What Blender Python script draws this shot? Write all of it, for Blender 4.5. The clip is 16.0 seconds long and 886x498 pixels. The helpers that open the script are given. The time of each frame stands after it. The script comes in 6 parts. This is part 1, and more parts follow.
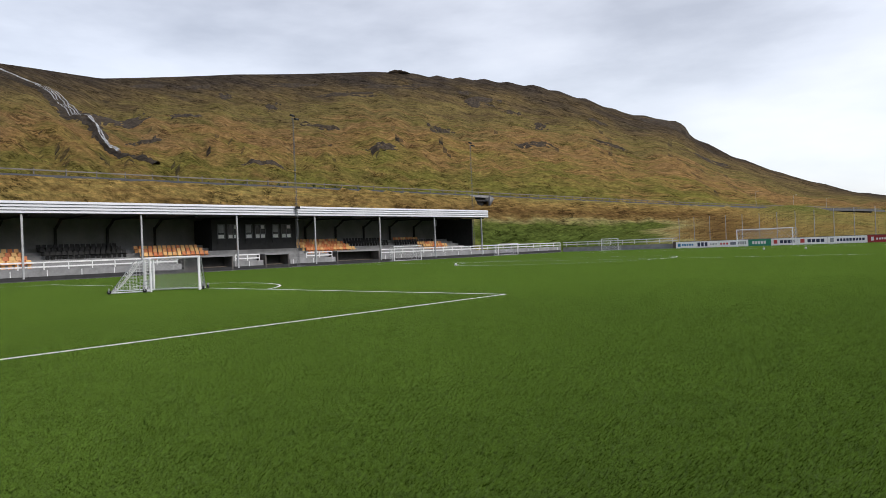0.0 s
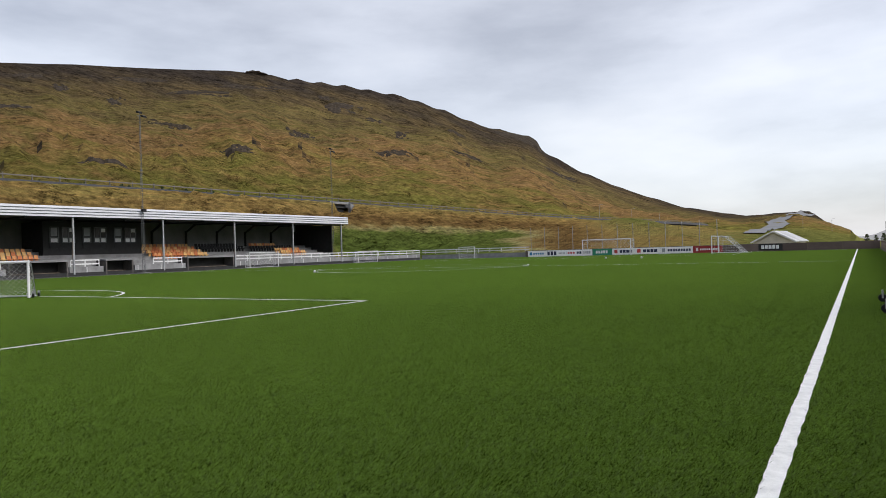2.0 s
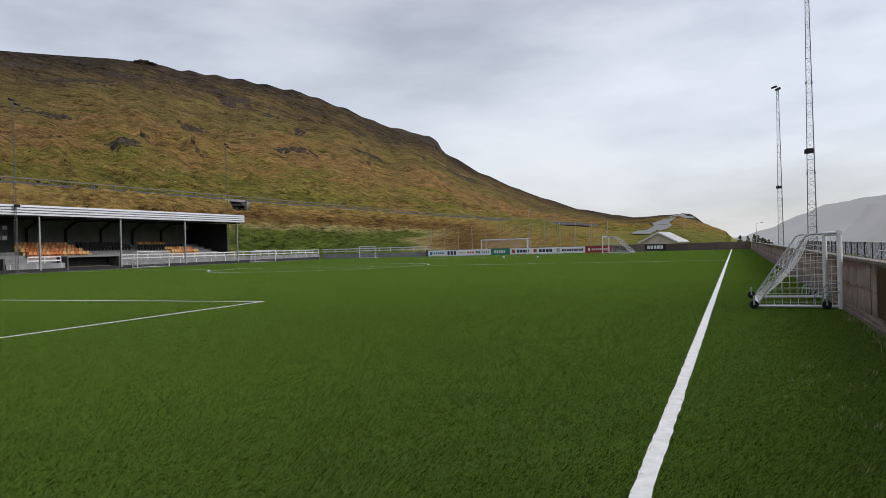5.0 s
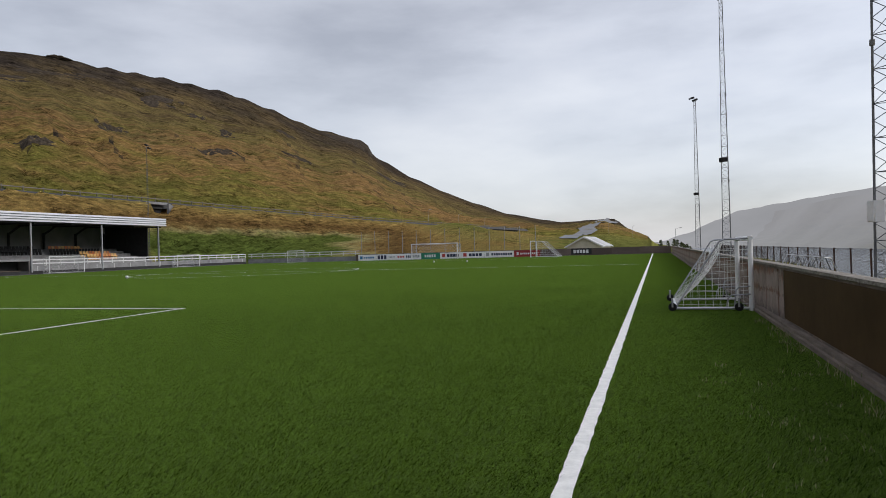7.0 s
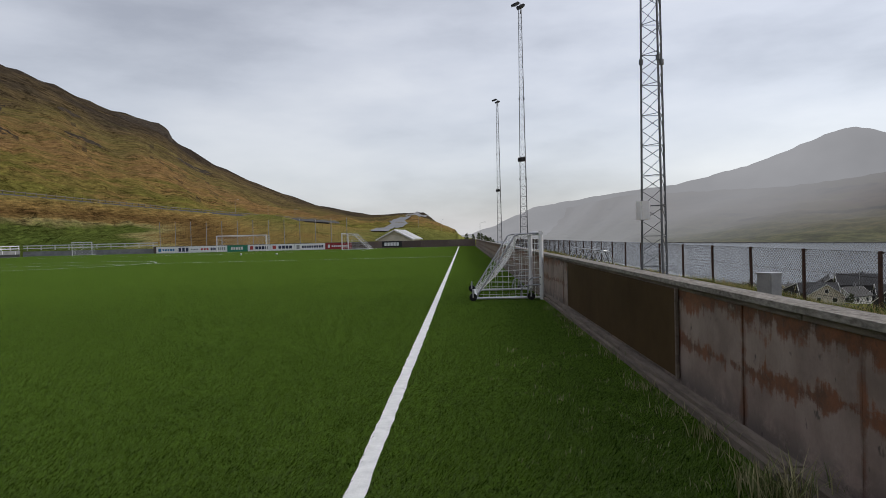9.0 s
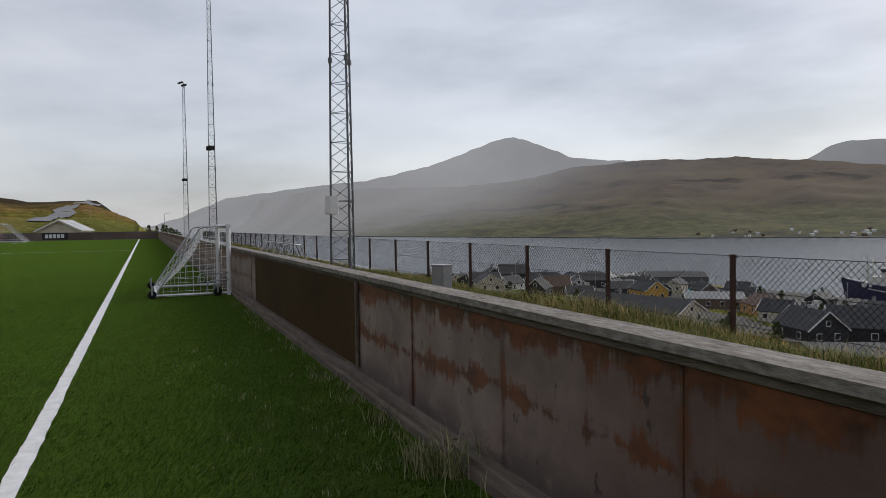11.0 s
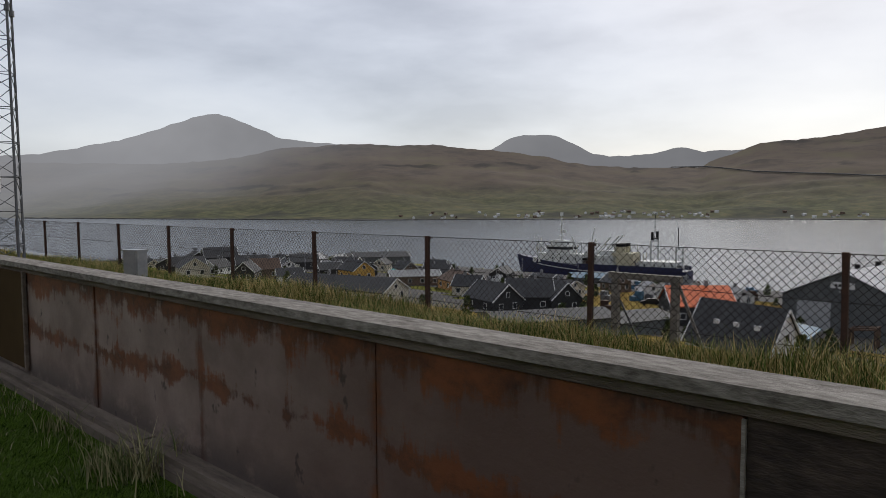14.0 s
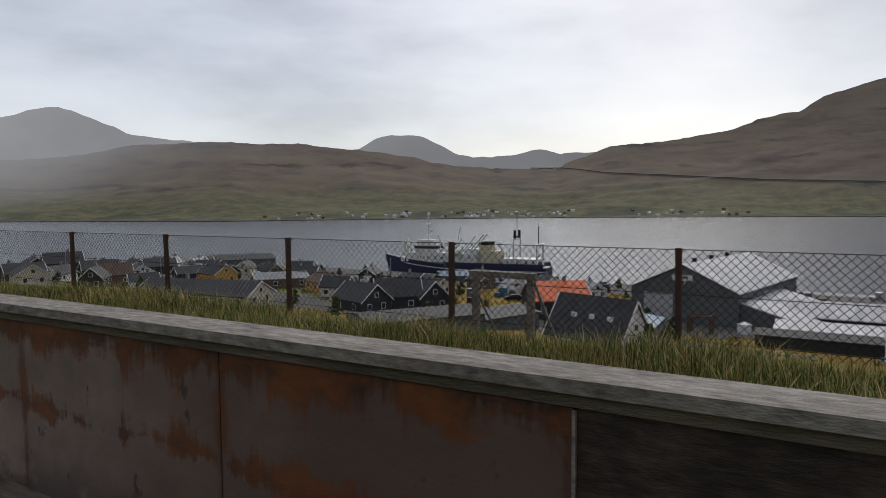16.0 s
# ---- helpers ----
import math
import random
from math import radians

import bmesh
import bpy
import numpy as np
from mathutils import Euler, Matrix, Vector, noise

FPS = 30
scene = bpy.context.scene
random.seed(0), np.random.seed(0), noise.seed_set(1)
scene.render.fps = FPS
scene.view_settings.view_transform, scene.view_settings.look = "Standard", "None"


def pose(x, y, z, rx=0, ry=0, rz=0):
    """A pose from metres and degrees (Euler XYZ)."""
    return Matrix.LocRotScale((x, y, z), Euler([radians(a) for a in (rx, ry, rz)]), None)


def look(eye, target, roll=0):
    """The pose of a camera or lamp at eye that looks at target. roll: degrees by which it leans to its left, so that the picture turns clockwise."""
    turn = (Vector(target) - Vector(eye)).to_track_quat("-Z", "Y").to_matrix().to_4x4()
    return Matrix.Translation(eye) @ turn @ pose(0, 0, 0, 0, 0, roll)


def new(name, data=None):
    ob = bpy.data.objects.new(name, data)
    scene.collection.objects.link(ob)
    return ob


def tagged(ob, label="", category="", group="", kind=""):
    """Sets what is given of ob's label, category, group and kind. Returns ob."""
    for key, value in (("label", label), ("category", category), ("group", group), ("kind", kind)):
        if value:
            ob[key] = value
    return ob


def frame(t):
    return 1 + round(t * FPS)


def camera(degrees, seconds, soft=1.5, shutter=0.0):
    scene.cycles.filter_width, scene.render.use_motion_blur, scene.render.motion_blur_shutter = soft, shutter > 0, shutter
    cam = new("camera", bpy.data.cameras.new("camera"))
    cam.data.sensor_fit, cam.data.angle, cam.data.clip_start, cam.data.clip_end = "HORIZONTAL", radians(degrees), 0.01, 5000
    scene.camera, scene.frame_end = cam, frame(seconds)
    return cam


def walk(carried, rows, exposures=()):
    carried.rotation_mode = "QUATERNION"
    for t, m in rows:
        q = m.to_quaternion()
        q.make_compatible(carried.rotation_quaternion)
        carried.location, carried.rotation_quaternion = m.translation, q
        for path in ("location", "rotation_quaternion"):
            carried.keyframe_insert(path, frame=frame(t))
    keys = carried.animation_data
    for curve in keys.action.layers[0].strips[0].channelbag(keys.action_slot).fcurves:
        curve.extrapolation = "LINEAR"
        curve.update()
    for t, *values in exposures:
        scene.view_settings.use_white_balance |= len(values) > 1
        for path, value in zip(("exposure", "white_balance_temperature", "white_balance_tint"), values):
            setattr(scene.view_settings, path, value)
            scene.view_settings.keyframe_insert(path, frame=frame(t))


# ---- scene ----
cam = camera(66.0, 16.0, soft=0.7)
PATH = [
    (0, (0.387, 0.772, 1.413), (-0.985, 2.228, 1.412), -2.3),
    (0.5, (0.415, 0.71, 1.415), (-0.887, 2.227, 1.419), -1.8),
    (1, (0.447, 0.657, 1.412), (-0.752, 2.257, 1.431), -1.6),
    (1.5, (0.482, 0.633, 1.408), (-0.628, 2.296, 1.428), -1.5),
    (2, (0.477, 0.63, 1.398), (-0.569, 2.334, 1.404), -1.8),
    (2.5, (0.492, 0.671, 1.41), (-0.483, 2.417, 1.41), -1.9),
    (3, (0.489, 0.653, 1.42), (-0.423, 2.433, 1.413), -1.5),
    (3.5, (0.512, 0.581, 1.416), (-0.346, 2.388, 1.411), -1.5),
    (4, (0.52, 0.539, 1.408), (-0.296, 2.365, 1.401), -1.6),
    (6.5, (0.532, 0.628, 1.418), (-0.21, 2.486, 1.426), -2.0),
    (7, (0.554, 0.621, 1.419), (-0.044, 2.529, 1.421), -1.7),
    (7.5, (0.61, 0.549, 1.424), (0.216, 2.51, 1.429), -1.6),
    (8, (0.636, 0.52, 1.423), (0.376, 2.503, 1.412), -1.6),
    (8.5, (0.633, 0.523, 1.422), (0.476, 2.516, 1.394), -1.5),
    (9, (0.639, 0.492, 1.435), (0.579, 2.49, 1.4), -1.4),
    (9.5, (0.663, 0.491, 1.432), (0.793, 2.486, 1.373), -1.1),
    (10, (0.698, 0.485, 1.442), (1.118, 2.44, 1.374), -0.8),
    (12.5, (0.746, 0.481, 1.447), (1.865, 2.136, 1.346), -0.8),
    (13, (0.754, 0.473, 1.447), (2.012, 2.024, 1.327), -0.5),
    (13.5, (0.761, 0.454, 1.453), (2.152, 1.886, 1.33), -0.2),
    (14, (0.764, 0.438, 1.457), (2.238, 1.784, 1.326), -0.2),
    (14.5, (0.791, 0.431, 1.46), (2.344, 1.685, 1.335), -0.3),
    (15, (0.805, 0.416, 1.463), (2.421, 1.588, 1.339), -0.6),
    (15.5, (0.815, 0.398, 1.466), (2.468, 1.516, 1.34), -0.8),
    (16, (0.822, 0.385, 1.465), (2.526, 1.423, 1.332), -0.4),
]
EXPOSURES = [(0, 0.02), (2, -0.10), (4, -0.25), (7, -0.35), (9, -0.48), (10, -0.55), (12.5, -0.68), (16, -0.66)]
walk(cam, [(t, look(eye, target, roll)) for t, eye, target, roll in PATH], EXPOSURES)


# ---- world and sun ----
def make_world():
    w = bpy.data.worlds.new("overcast_sky")
    scene.world = w
    w.use_nodes = True
    nt = w.node_tree
    nt.nodes.clear()
    n, l = nt.nodes.new, nt.links.new
    sky = n("ShaderNodeTexSky")
    sky.sky_type, sky.sun_disc = "NISHITA", False
    sky.sun_elevation, sky.sun_rotation = radians(34), radians(77)
    coord = n("ShaderNodeTexCoord")
    mp = n("ShaderNodeMapping")
    mp.inputs["Scale"].default_value = (1.0, 1.0, 3.2)
    l(coord.outputs["Generated"], mp.inputs["Vector"])
    big = n("ShaderNodeTexNoise")
    big.inputs["Scale"].default_value, big.inputs["Detail"].default_value, big.inputs["Roughness"].default_value = 2.0, 8, 0.52
    l(mp.outputs[0], big.inputs["Vector"])
    ramp = n("ShaderNodeValToRGB")
    e = ramp.color_ramp.elements
    e[0].position, e[0].color = 0.34, (0.47, 0.475, 0.525, 1)
    e[1].position, e[1].color = 0.68, (0.86, 0.86, 0.90, 1)
    mid = e.new(0.50)
    mid.color = (0.69, 0.70, 0.76, 1)
    l(big.outputs["Fac"], ramp.inputs[0])
    # the cloud is thinner on the sea side, where the sun stands behind it
    dot = n("ShaderNodeVectorMath")
    dot.operation = "DOT_PRODUCT"
    dot.inputs[1].default_value = (0.55, 0.58, 0.50)
    l(coord.outputs["Generated"], dot.inputs[0])
    glow = n("ShaderNodeMapRange")
    glow.inputs["From Min"].default_value, glow.inputs["From Max"].default_value = 0.45, 0.95
    glow.inputs["To Min"].default_value, glow.inputs["To Max"].default_value = 1.0, 1.26
    l(dot.outputs["Value"], glow.inputs["Value"])
    mul = n("ShaderNodeVectorMath")
    mul.operation = "SCALE"
    l(ramp.outputs[0], mul.inputs[0])
    l(glow.outputs[0], mul.inputs["Scale"])
    bg1, bg2, add, out = n("ShaderNodeBackground"), n("ShaderNodeBackground"), n("ShaderNodeAddShader"), n("ShaderNodeOutputWorld")
    bg1.inputs["Strength"].default_value = 0.05
    bg2.inputs["Strength"].default_value = 0.95
    l(sky.outputs[0], bg1.inputs["Color"])
    l(mul.outputs[0], bg2.inputs["Color"])
    l(bg1.outputs[0], add.inputs[0])
    l(bg2.outputs[0], add.inputs[1])
    l(add.outputs[0], out.inputs["Surface"])


make_world()
sun = new("sun", bpy.data.lights.new("sun", "SUN"))
sun.data.energy, sun.data.angle, sun.data.color = 2.3, radians(28), (1.0, 0.95, 0.87)
sun.matrix_world = look((60, 14, 42), (0, 0, 0))


# ---- materials ----
def material(name, colors, scale=4.0, rough=0.7, bump=0.15, bump_scale=None, metal=0.0, stretch=(1, 1, 1), fine=0.25, spec=0.4, island=0.0, per_object=0.0, detail=6.0):
    """Noise between the given colours at one scale, broken up by a second one six times finer, with bump."""
    m = bpy.data.materials.new(name)
    m.use_nodes = True
    nt = m.node_tree
    n, l = nt.nodes.new, nt.links.new
    b = nt.nodes["Principled BSDF"]
    coord = n("ShaderNodeTexCoord")
    mp = n("ShaderNodeMapping")
    mp.inputs["Scale"].default_value = stretch
    l(coord.outputs["Object"], mp.inputs["Vector"])
    t1, t2 = n("ShaderNodeTexNoise"), n("ShaderNodeTexNoise")
    for t, s in ((t1, scale), (t2, scale * 6.3)):
        t.inputs["Scale"].default_value, t.inputs["Detail"].default_value, t.inputs["Roughness"].default_value = s, detail, 0.6
        l(mp.outputs[0], t.inputs["Vector"])
    mixf = n("ShaderNodeMix")
    mixf.inputs["Factor"].default_value = fine
    l(t1.outputs["Fac"], mixf.inputs["A"])
    l(t2.outputs["Fac"], mixf.inputs["B"])
    value = mixf.outputs["Result"]
    if island or per_object:
        src = n("ShaderNodeNewGeometry").outputs["Random Per Island"] if island else n("ShaderNodeObjectInfo").outputs["Random"]
        ma = n("ShaderNodeMath")
        ma.operation = "MULTIPLY_ADD"
        l(src, ma.inputs[0])
        ma.inputs[1].default_value = island or per_object
        sub = n("ShaderNodeMath")
        sub.operation = "SUBTRACT"
        l(value, sub.inputs[0])
        sub.inputs[1].default_value = (island or per_object) / 2
        l(sub.outputs[0], ma.inputs[2])
        value = ma.outputs[0]
    ramp = n("ShaderNodeValToRGB")
    e = ramp.color_ramp.elements
    k = len(colors)
    for i, c in enumerate(colors):
        p = 0.32 + 0.36 * i / max(1, k - 1)
        el = e[0] if i == 0 else (e[len(e) - 1] if i == k - 1 and k > 1 else e.new(p))
        el.position, el.color = p, (*c, 1)
    if k == 1:
        e[1].color = (*[min(1, v * 1.15) for v in colors[0]], 1)
        e[0].color = (*[v * 0.85 for v in colors[0]], 1)
    l(value, ramp.inputs[0])
    l(ramp.outputs[0], b.inputs["Base Color"])
    b.inputs["Roughness"].default_value, b.inputs["Metallic"].default_value, b.inputs["Specular IOR Level"].default_value = rough, metal, spec
    if bump:
        t3, bp = n("ShaderNodeTexNoise"), n("ShaderNodeBump")
        t3.inputs["Scale"].default_value, t3.inputs["Detail"].default_value = bump_scale or scale * 8, 4
        l(mp.outputs[0], t3.inputs["Vector"])
        bp.inputs["Strength"].default_value, bp.inputs["Distance"].default_value = bump, 0.02
        l(t3.outputs["Fac"], bp.inputs["Height"])
        l(bp.outputs[0], b.inputs["Normal"])
    return m


def hill_material():
    """Moor grass in bands of green, russet, olive and dark heath, streaked along the shallow gullies, with thin dark
    ledges; tussock and ledge shade is put into the colour.
    """
    m = bpy.data.materials.new("moor_grass")
    m.use_nodes = True
    nt = m.node_tree
    n, l = nt.nodes.new, nt.links.new
    b = nt.nodes["Principled BSDF"]
    b.inputs["Roughness"].default_value, b.inputs["Specular IOR Level"].default_value = 1.0, 0.0
    geo = n("ShaderNodeNewGeometry")
    run = n("ShaderNodeAttribute")
    run.attribute_name = "slope_run"
    place = n("ShaderNodeSeparateXYZ")
    l(geo.outputs["Position"], place.inputs[0])
    lie = n("ShaderNodeSeparateXYZ")
    l(run.outputs["Vector"], lie.inputs[0])

    def noise_at(stretch, detail=8, rough=0.62, source=None):
        mp, t = n("ShaderNodeMapping"), n("ShaderNodeTexNoise")
        mp.inputs["Scale"].default_value = stretch
        l(source or run.outputs["Vector"], mp.inputs["Vector"])
        l(mp.outputs[0], t.inputs["Vector"])
        t.inputs["Scale"].default_value, t.inputs["Detail"].default_value, t.inputs["Roughness"].default_value = 1.0, detail, rough
        return t.outputs["Fac"]

    def ramp(fac, stops):
        r = n("ShaderNodeValToRGB")
        e = r.color_ramp.elements
        for i, (p, c) in enumerate(stops):
            el = e[0] if i == 0 else (e[len(e) - 1] if i == len(stops) - 1 else e.new(p))
            el.position, el.color = p, (*c, 1)
        l(fac, r.inputs[0])
        return r.outputs[0]

    def grey(fac, stops):
        return ramp(fac, [(p, (v, v, v)) for p, v in stops])

    def mix(fac, a, c, how="MIX"):
        x = n("ShaderNodeMix")
        x.data_type, x.blend_type = "RGBA", how
        if isinstance(fac, float):
            x.inputs["Factor"].default_value = fac
        else:
            l(fac, x.inputs["Factor"])
        for key, v in (("A", a), ("B", c)):
            if isinstance(v, tuple):
                x.inputs[key].default_value = (*v, 1)
            else:
                l(v, x.inputs[key])
        return x.outputs["Result"]

    def sums(op, a, c):
        x = n("ShaderNodeMath")
        x.operation = op
        for i, v in enumerate((a, c)):
            if isinstance(v, (int, float)):
                x.inputs[i].default_value = v
            else:
                l(v, x.inputs[i])
        return x.outputs[0]

    def span(v, a, c, d=0.0, e=1.0):
        x = n("ShaderNodeMapRange")
        x.inputs["From Min"].default_value, x.inputs["From Max"].default_value = a, c
        x.inputs["To Min"].default_value, x.inputs["To Max"].default_value = d, e
        l(v, x.inputs["Value"])
        return x.outputs[0]

    # height up the hill, wandering, picks the band of vegetation
    streak = noise_at((0.022, 0.13, 1.0), 9, 0.66)
    broad = noise_at((0.012, 0.035, 0.0), 5, 0.55)
    height = sums("ADD", lie.outputs["Z"], sums("ADD", sums("MULTIPLY", sums("SUBTRACT", broad, 0.5), 0.75), sums("MULTIPLY", sums("SUBTRACT", streak, 0.5), 0.65)))
    band = ramp(height, [(0.0, (0.225, 0.205, 0.050)), (0.10, (0.275, 0.212, 0.064)), (0.22, (0.335, 0.205, 0.080)), (0.36, (0.295, 0.180, 0.080)), (0.52, (0.205, 0.160, 0.064)), (0.68, (0.150, 0.108, 0.054)), (0.84, (0.088, 0.067, 0.043)), (1.0, (0.062, 0.050, 0.041))])
    mossy = ramp(noise_at((0.05, 0.22, 2.0), 7, 0.6), [(0.36, (0.100, 0.096, 0.026)), (0.64, (0.230, 0.196, 0.058))])
    grass = mix(sums("MULTIPLY", grey(noise_at((0.03, 0.11, 4.0), 8, 0.65), [(0.47, 0.0), (0.64, 0.75)]), span(lie.outputs["Z"], 0.85, 0.45)), band, mossy)
    # the bank below the road: straw and russet tussocks
    straw = ramp(noise_at((0.12, 0.06, 0.45), 9, 0.68, geo.outputs["Position"]), [(0.32, (0.250, 0.155, 0.060)), (0.45, (0.500, 0.330, 0.115)), (0.58, (0.510, 0.380, 0.125)), (0.70, (0.310, 0.280, 0.078))])
    below = span(lie.outputs["Z"], 0.004, -0.01)
    grass = mix(below, grass, straw)
    # beyond the stand a track climbs to the underpass: lush below it, bracken over it, green again to the road
    tilt = sums("ADD", sums("ADD", place.outputs["Z"], sums("MULTIPLY", sums("ADD", place.outputs["X"], 50.0), 0.17)), sums("MULTIPLY", sums("SUBTRACT", noise_at((0.09, 0.09, 0.3), 6, 0.6, geo.outputs["Position"]), 0.5), 4.0))
    rel = span(tilt, -4.0, 12.0)
    bank = ramp(rel, [(0.0, (0.150, 0.205, 0.045)), (0.20, (0.180, 0.225, 0.052)), (0.255, (0.520, 0.440, 0.190)), (0.29, (0.400, 0.270, 0.100)), (0.36, (0.260, 0.155, 0.060)), (0.46, (0.480, 0.315, 0.110)), (0.55, (0.450, 0.350, 0.118)), (0.68, (0.270, 0.290, 0.080)), (1.0, (0.330, 0.310, 0.088))])
    wet = sums("MULTIPLY", span(place.outputs["Y"], 92, 104), below)
    grass = mix(wet, grass, bank)
    # a mown green strip above the road
    strip = sums("MULTIPLY", sums("MULTIPLY", span(lie.outputs["Z"], 0.002, 0.006), span(lie.outputs["Z"], 0.034, 0.022)), span(place.outputs["Y"], 190, 120))
    grass = mix(strip, grass, (0.205, 0.235, 0.062))
    # tussocks: light tips and shaded hollows put into the colour, small, along the gullies
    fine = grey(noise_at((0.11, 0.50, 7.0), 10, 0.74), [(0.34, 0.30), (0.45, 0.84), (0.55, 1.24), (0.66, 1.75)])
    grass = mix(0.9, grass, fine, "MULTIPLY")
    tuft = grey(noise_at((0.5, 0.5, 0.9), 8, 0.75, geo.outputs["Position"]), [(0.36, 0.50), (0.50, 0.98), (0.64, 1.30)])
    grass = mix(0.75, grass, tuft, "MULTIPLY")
    # thin dark ledges and runnels, broken up, with shade under terraces put into colour
    ledge = noise_at((0.035, 0.16, 11.0), 10, 0.70)
    line = grey(ledge, [(0.464, 1.0), (0.488, 0.22), (0.502, 0.22), (0.520, 1.0)])
    gaps = grey(noise_at((0.05, 0.05, 13.0), 5, 0.6), [(0.46, 0.0), (0.60, 0.95)])
    grass = mix(gaps, grass, mix(1.0, grass, line, "MULTIPLY"))
    # bare basalt in the steep places and in flat scars up the hill
    rock = ramp(noise_at((0.25, 0.25, 0.7), 8, 0.7, geo.outputs["Position"]), [(0.36, (0.020, 0.017, 0.015)), (0.52, (0.055, 0.046, 0.038)), (0.66, (0.120, 0.096, 0.066))])
    scar = grey(sums("ADD", noise_at((0.022, 0.085, 17.0), 9, 0.68), span(lie.outputs["Z"], 0.2, 1.0, -0.06, 0.03)), [(0.620, 0.0), (0.665, 0.85)])
    steep = n("ShaderNodeSeparateXYZ")
    l(geo.outputs["True Normal"], steep.inputs[0])
    cliff = sums("MULTIPLY", span(steep.outputs["Z"], 0.80, 0.62), span(lie.outputs["Z"], 0.0, 0.03))
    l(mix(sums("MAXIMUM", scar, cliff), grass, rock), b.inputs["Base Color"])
    bp = n("ShaderNodeBump")
    bp.inputs["Strength"].default_value, bp.inputs["Distance"].default_value = 1.0, 9.0
    relief = sums("ADD", sums("MULTIPLY", ledge, 1.3), sums("MULTIPLY", noise_at((0.12, 0.12, 0.2), 8, 0.72, geo.outputs["Position"]), 0.8))
    l(relief, bp.inputs["Height"])
    l(bp.outputs[0], b.inputs["Normal"])
    return m


def turf_material():
    """Green fibre carpet: broad mown tone, patches, and speckle of single fibres."""
    m = bpy.data.materials.new("artificial_turf")
    m.use_nodes = True
    nt = m.node_tree
    n, l = nt.nodes.new, nt.links.new
    b = nt.nodes["Principled BSDF"]
    b.inputs["Roughness"].default_value, b.inputs["Specular IOR Level"].default_value = 1.0, 0.0
    geo = n("ShaderNodeNewGeometry")
    total = None
    for scale, stretch, weight, detail in ((0.22, (1, 1.6, 1), 0.10, 4), (2.5, (1, 1, 1), 0.10, 5), (30, (1, 1, 1), 0.30, 4), (110, (1, 1, 1), 0.50, 3)):
        mp, t, w = n("ShaderNodeMapping"), n("ShaderNodeTexNoise"), n("ShaderNodeMath")
        mp.inputs["Scale"].default_value = stretch
        l(geo.outputs["Position"], mp.inputs["Vector"])
        l(mp.outputs[0], t.inputs["Vector"])
        t.inputs["Scale"].default_value, t.inputs["Detail"].default_value, t.inputs["Roughness"].default_value = scale, detail, 0.7
        w.operation = "MULTIPLY_ADD"
        l(t.outputs["Fac"], w.inputs[0])
        w.inputs[1].default_value = weight
        if total is not None:
            l(total, w.inputs[2])
        else:
            w.inputs[2].default_value = 0.0
        total = w.outputs[0]
    r = n("ShaderNodeValToRGB")
    e = r.color_ramp.elements
    e[0].position, e[0].color = 0.42, (0.003, 0.008, 0.001, 1)
    e[1].position, e[1].color = 0.58, (0.052, 0.090, 0.009, 1)
    e.new(0.50).color = (0.0125, 0.027, 0.002, 1)
    l(total, r.inputs[0])
    l(r.outputs[0], b.inputs["Base Color"])
    b.inputs["Sheen Weight"].default_value, b.inputs["Sheen Roughness"].default_value = 0.31, 0.28
    b.inputs["Sheen Tint"].default_value = (0.55, 0.90, 0.16, 1)
    bp = n("ShaderNodeBump")
    bp.inputs["Strength"].default_value, bp.inputs["Distance"].default_value = 0.8, 0.03
    l(total, bp.inputs["Height"])
    l(bp.outputs[0], b.inputs["Normal"])
    return m


M_HILL = hill_material()
M_TURF = turf_material()
M_BLADE = material("turf_fibre", [(0.005, 0.012, 0.001), (0.014, 0.029, 0.002), (0.110, 0.155, 0.048)], 3.0, 1.0, 0, island=0.9, spec=0.0)
M_LINE = material("white_turf_fibre", [(0.66, 0.67, 0.66), (0.88, 0.88, 0.87)], 9, 0.9, 0.6, 140, spec=0.2)
M_CONC = material("weathered_concrete", [(0.16, 0.16, 0.165), (0.30, 0.30, 0.31)], 0.8, 0.9, 0.4, 30)
M_DCONC = material("dark_concrete", [(0.055, 0.05, 0.05), (0.12, 0.11, 0.105)], 0.6, 0.9, 0.4, 25)
M_WHITE = material("white_paint", [(0.62, 0.62, 0.64), (0.80, 0.80, 0.81)], 2.0, 0.5, 0.05)
M_GALV = material("galvanised_steel", [(0.28, 0.29, 0.31), (0.42, 0.43, 0.45)], 3.0, 0.45, 0.05, metal=0.6)
M_ALU = material("bare_aluminium", [(0.55, 0.56, 0.58), (0.72, 0.73, 0.75)], 3.0, 0.38, 0.03, metal=0.35)
M_BLACK = material("black_stain_and_shade", [(0.012, 0.012, 0.013), (0.030, 0.030, 0.032)], 2.0, 0.7, 0.1)
M_RUST = material("rusted_steel", [(0.030, 0.018, 0.014), (0.085, 0.042, 0.028)], 8.0, 0.85, 0.3)
M_ASPH = material("asphalt", [(0.040, 0.040, 0.042), (0.075, 0.075, 0.078)], 0.5, 0.92, 0.3, 60)
M_NET = material("white_cord", [(0.62, 0.63, 0.64), (0.78, 0.78, 0.78)], 5.0, 0.8, 0)
M_GLASS = material("dark_window_glass", [(0.02, 0.022, 0.026), (0.045, 0.048, 0.055)], 0.7, 0.12, 0, spec=0.7)
M_ORANGE = material("orange_plastic", [(0.56, 0.16, 0.045), (0.70, 0.42, 0.15)], 3.0, 0.5, 0.02, per_object=0.7)
M_SEATK = material("black_plastic", [(0.007, 0.007, 0.008), (0.016, 0.016, 0.018)], 3.0, 0.5, 0.02, spec=0.2)
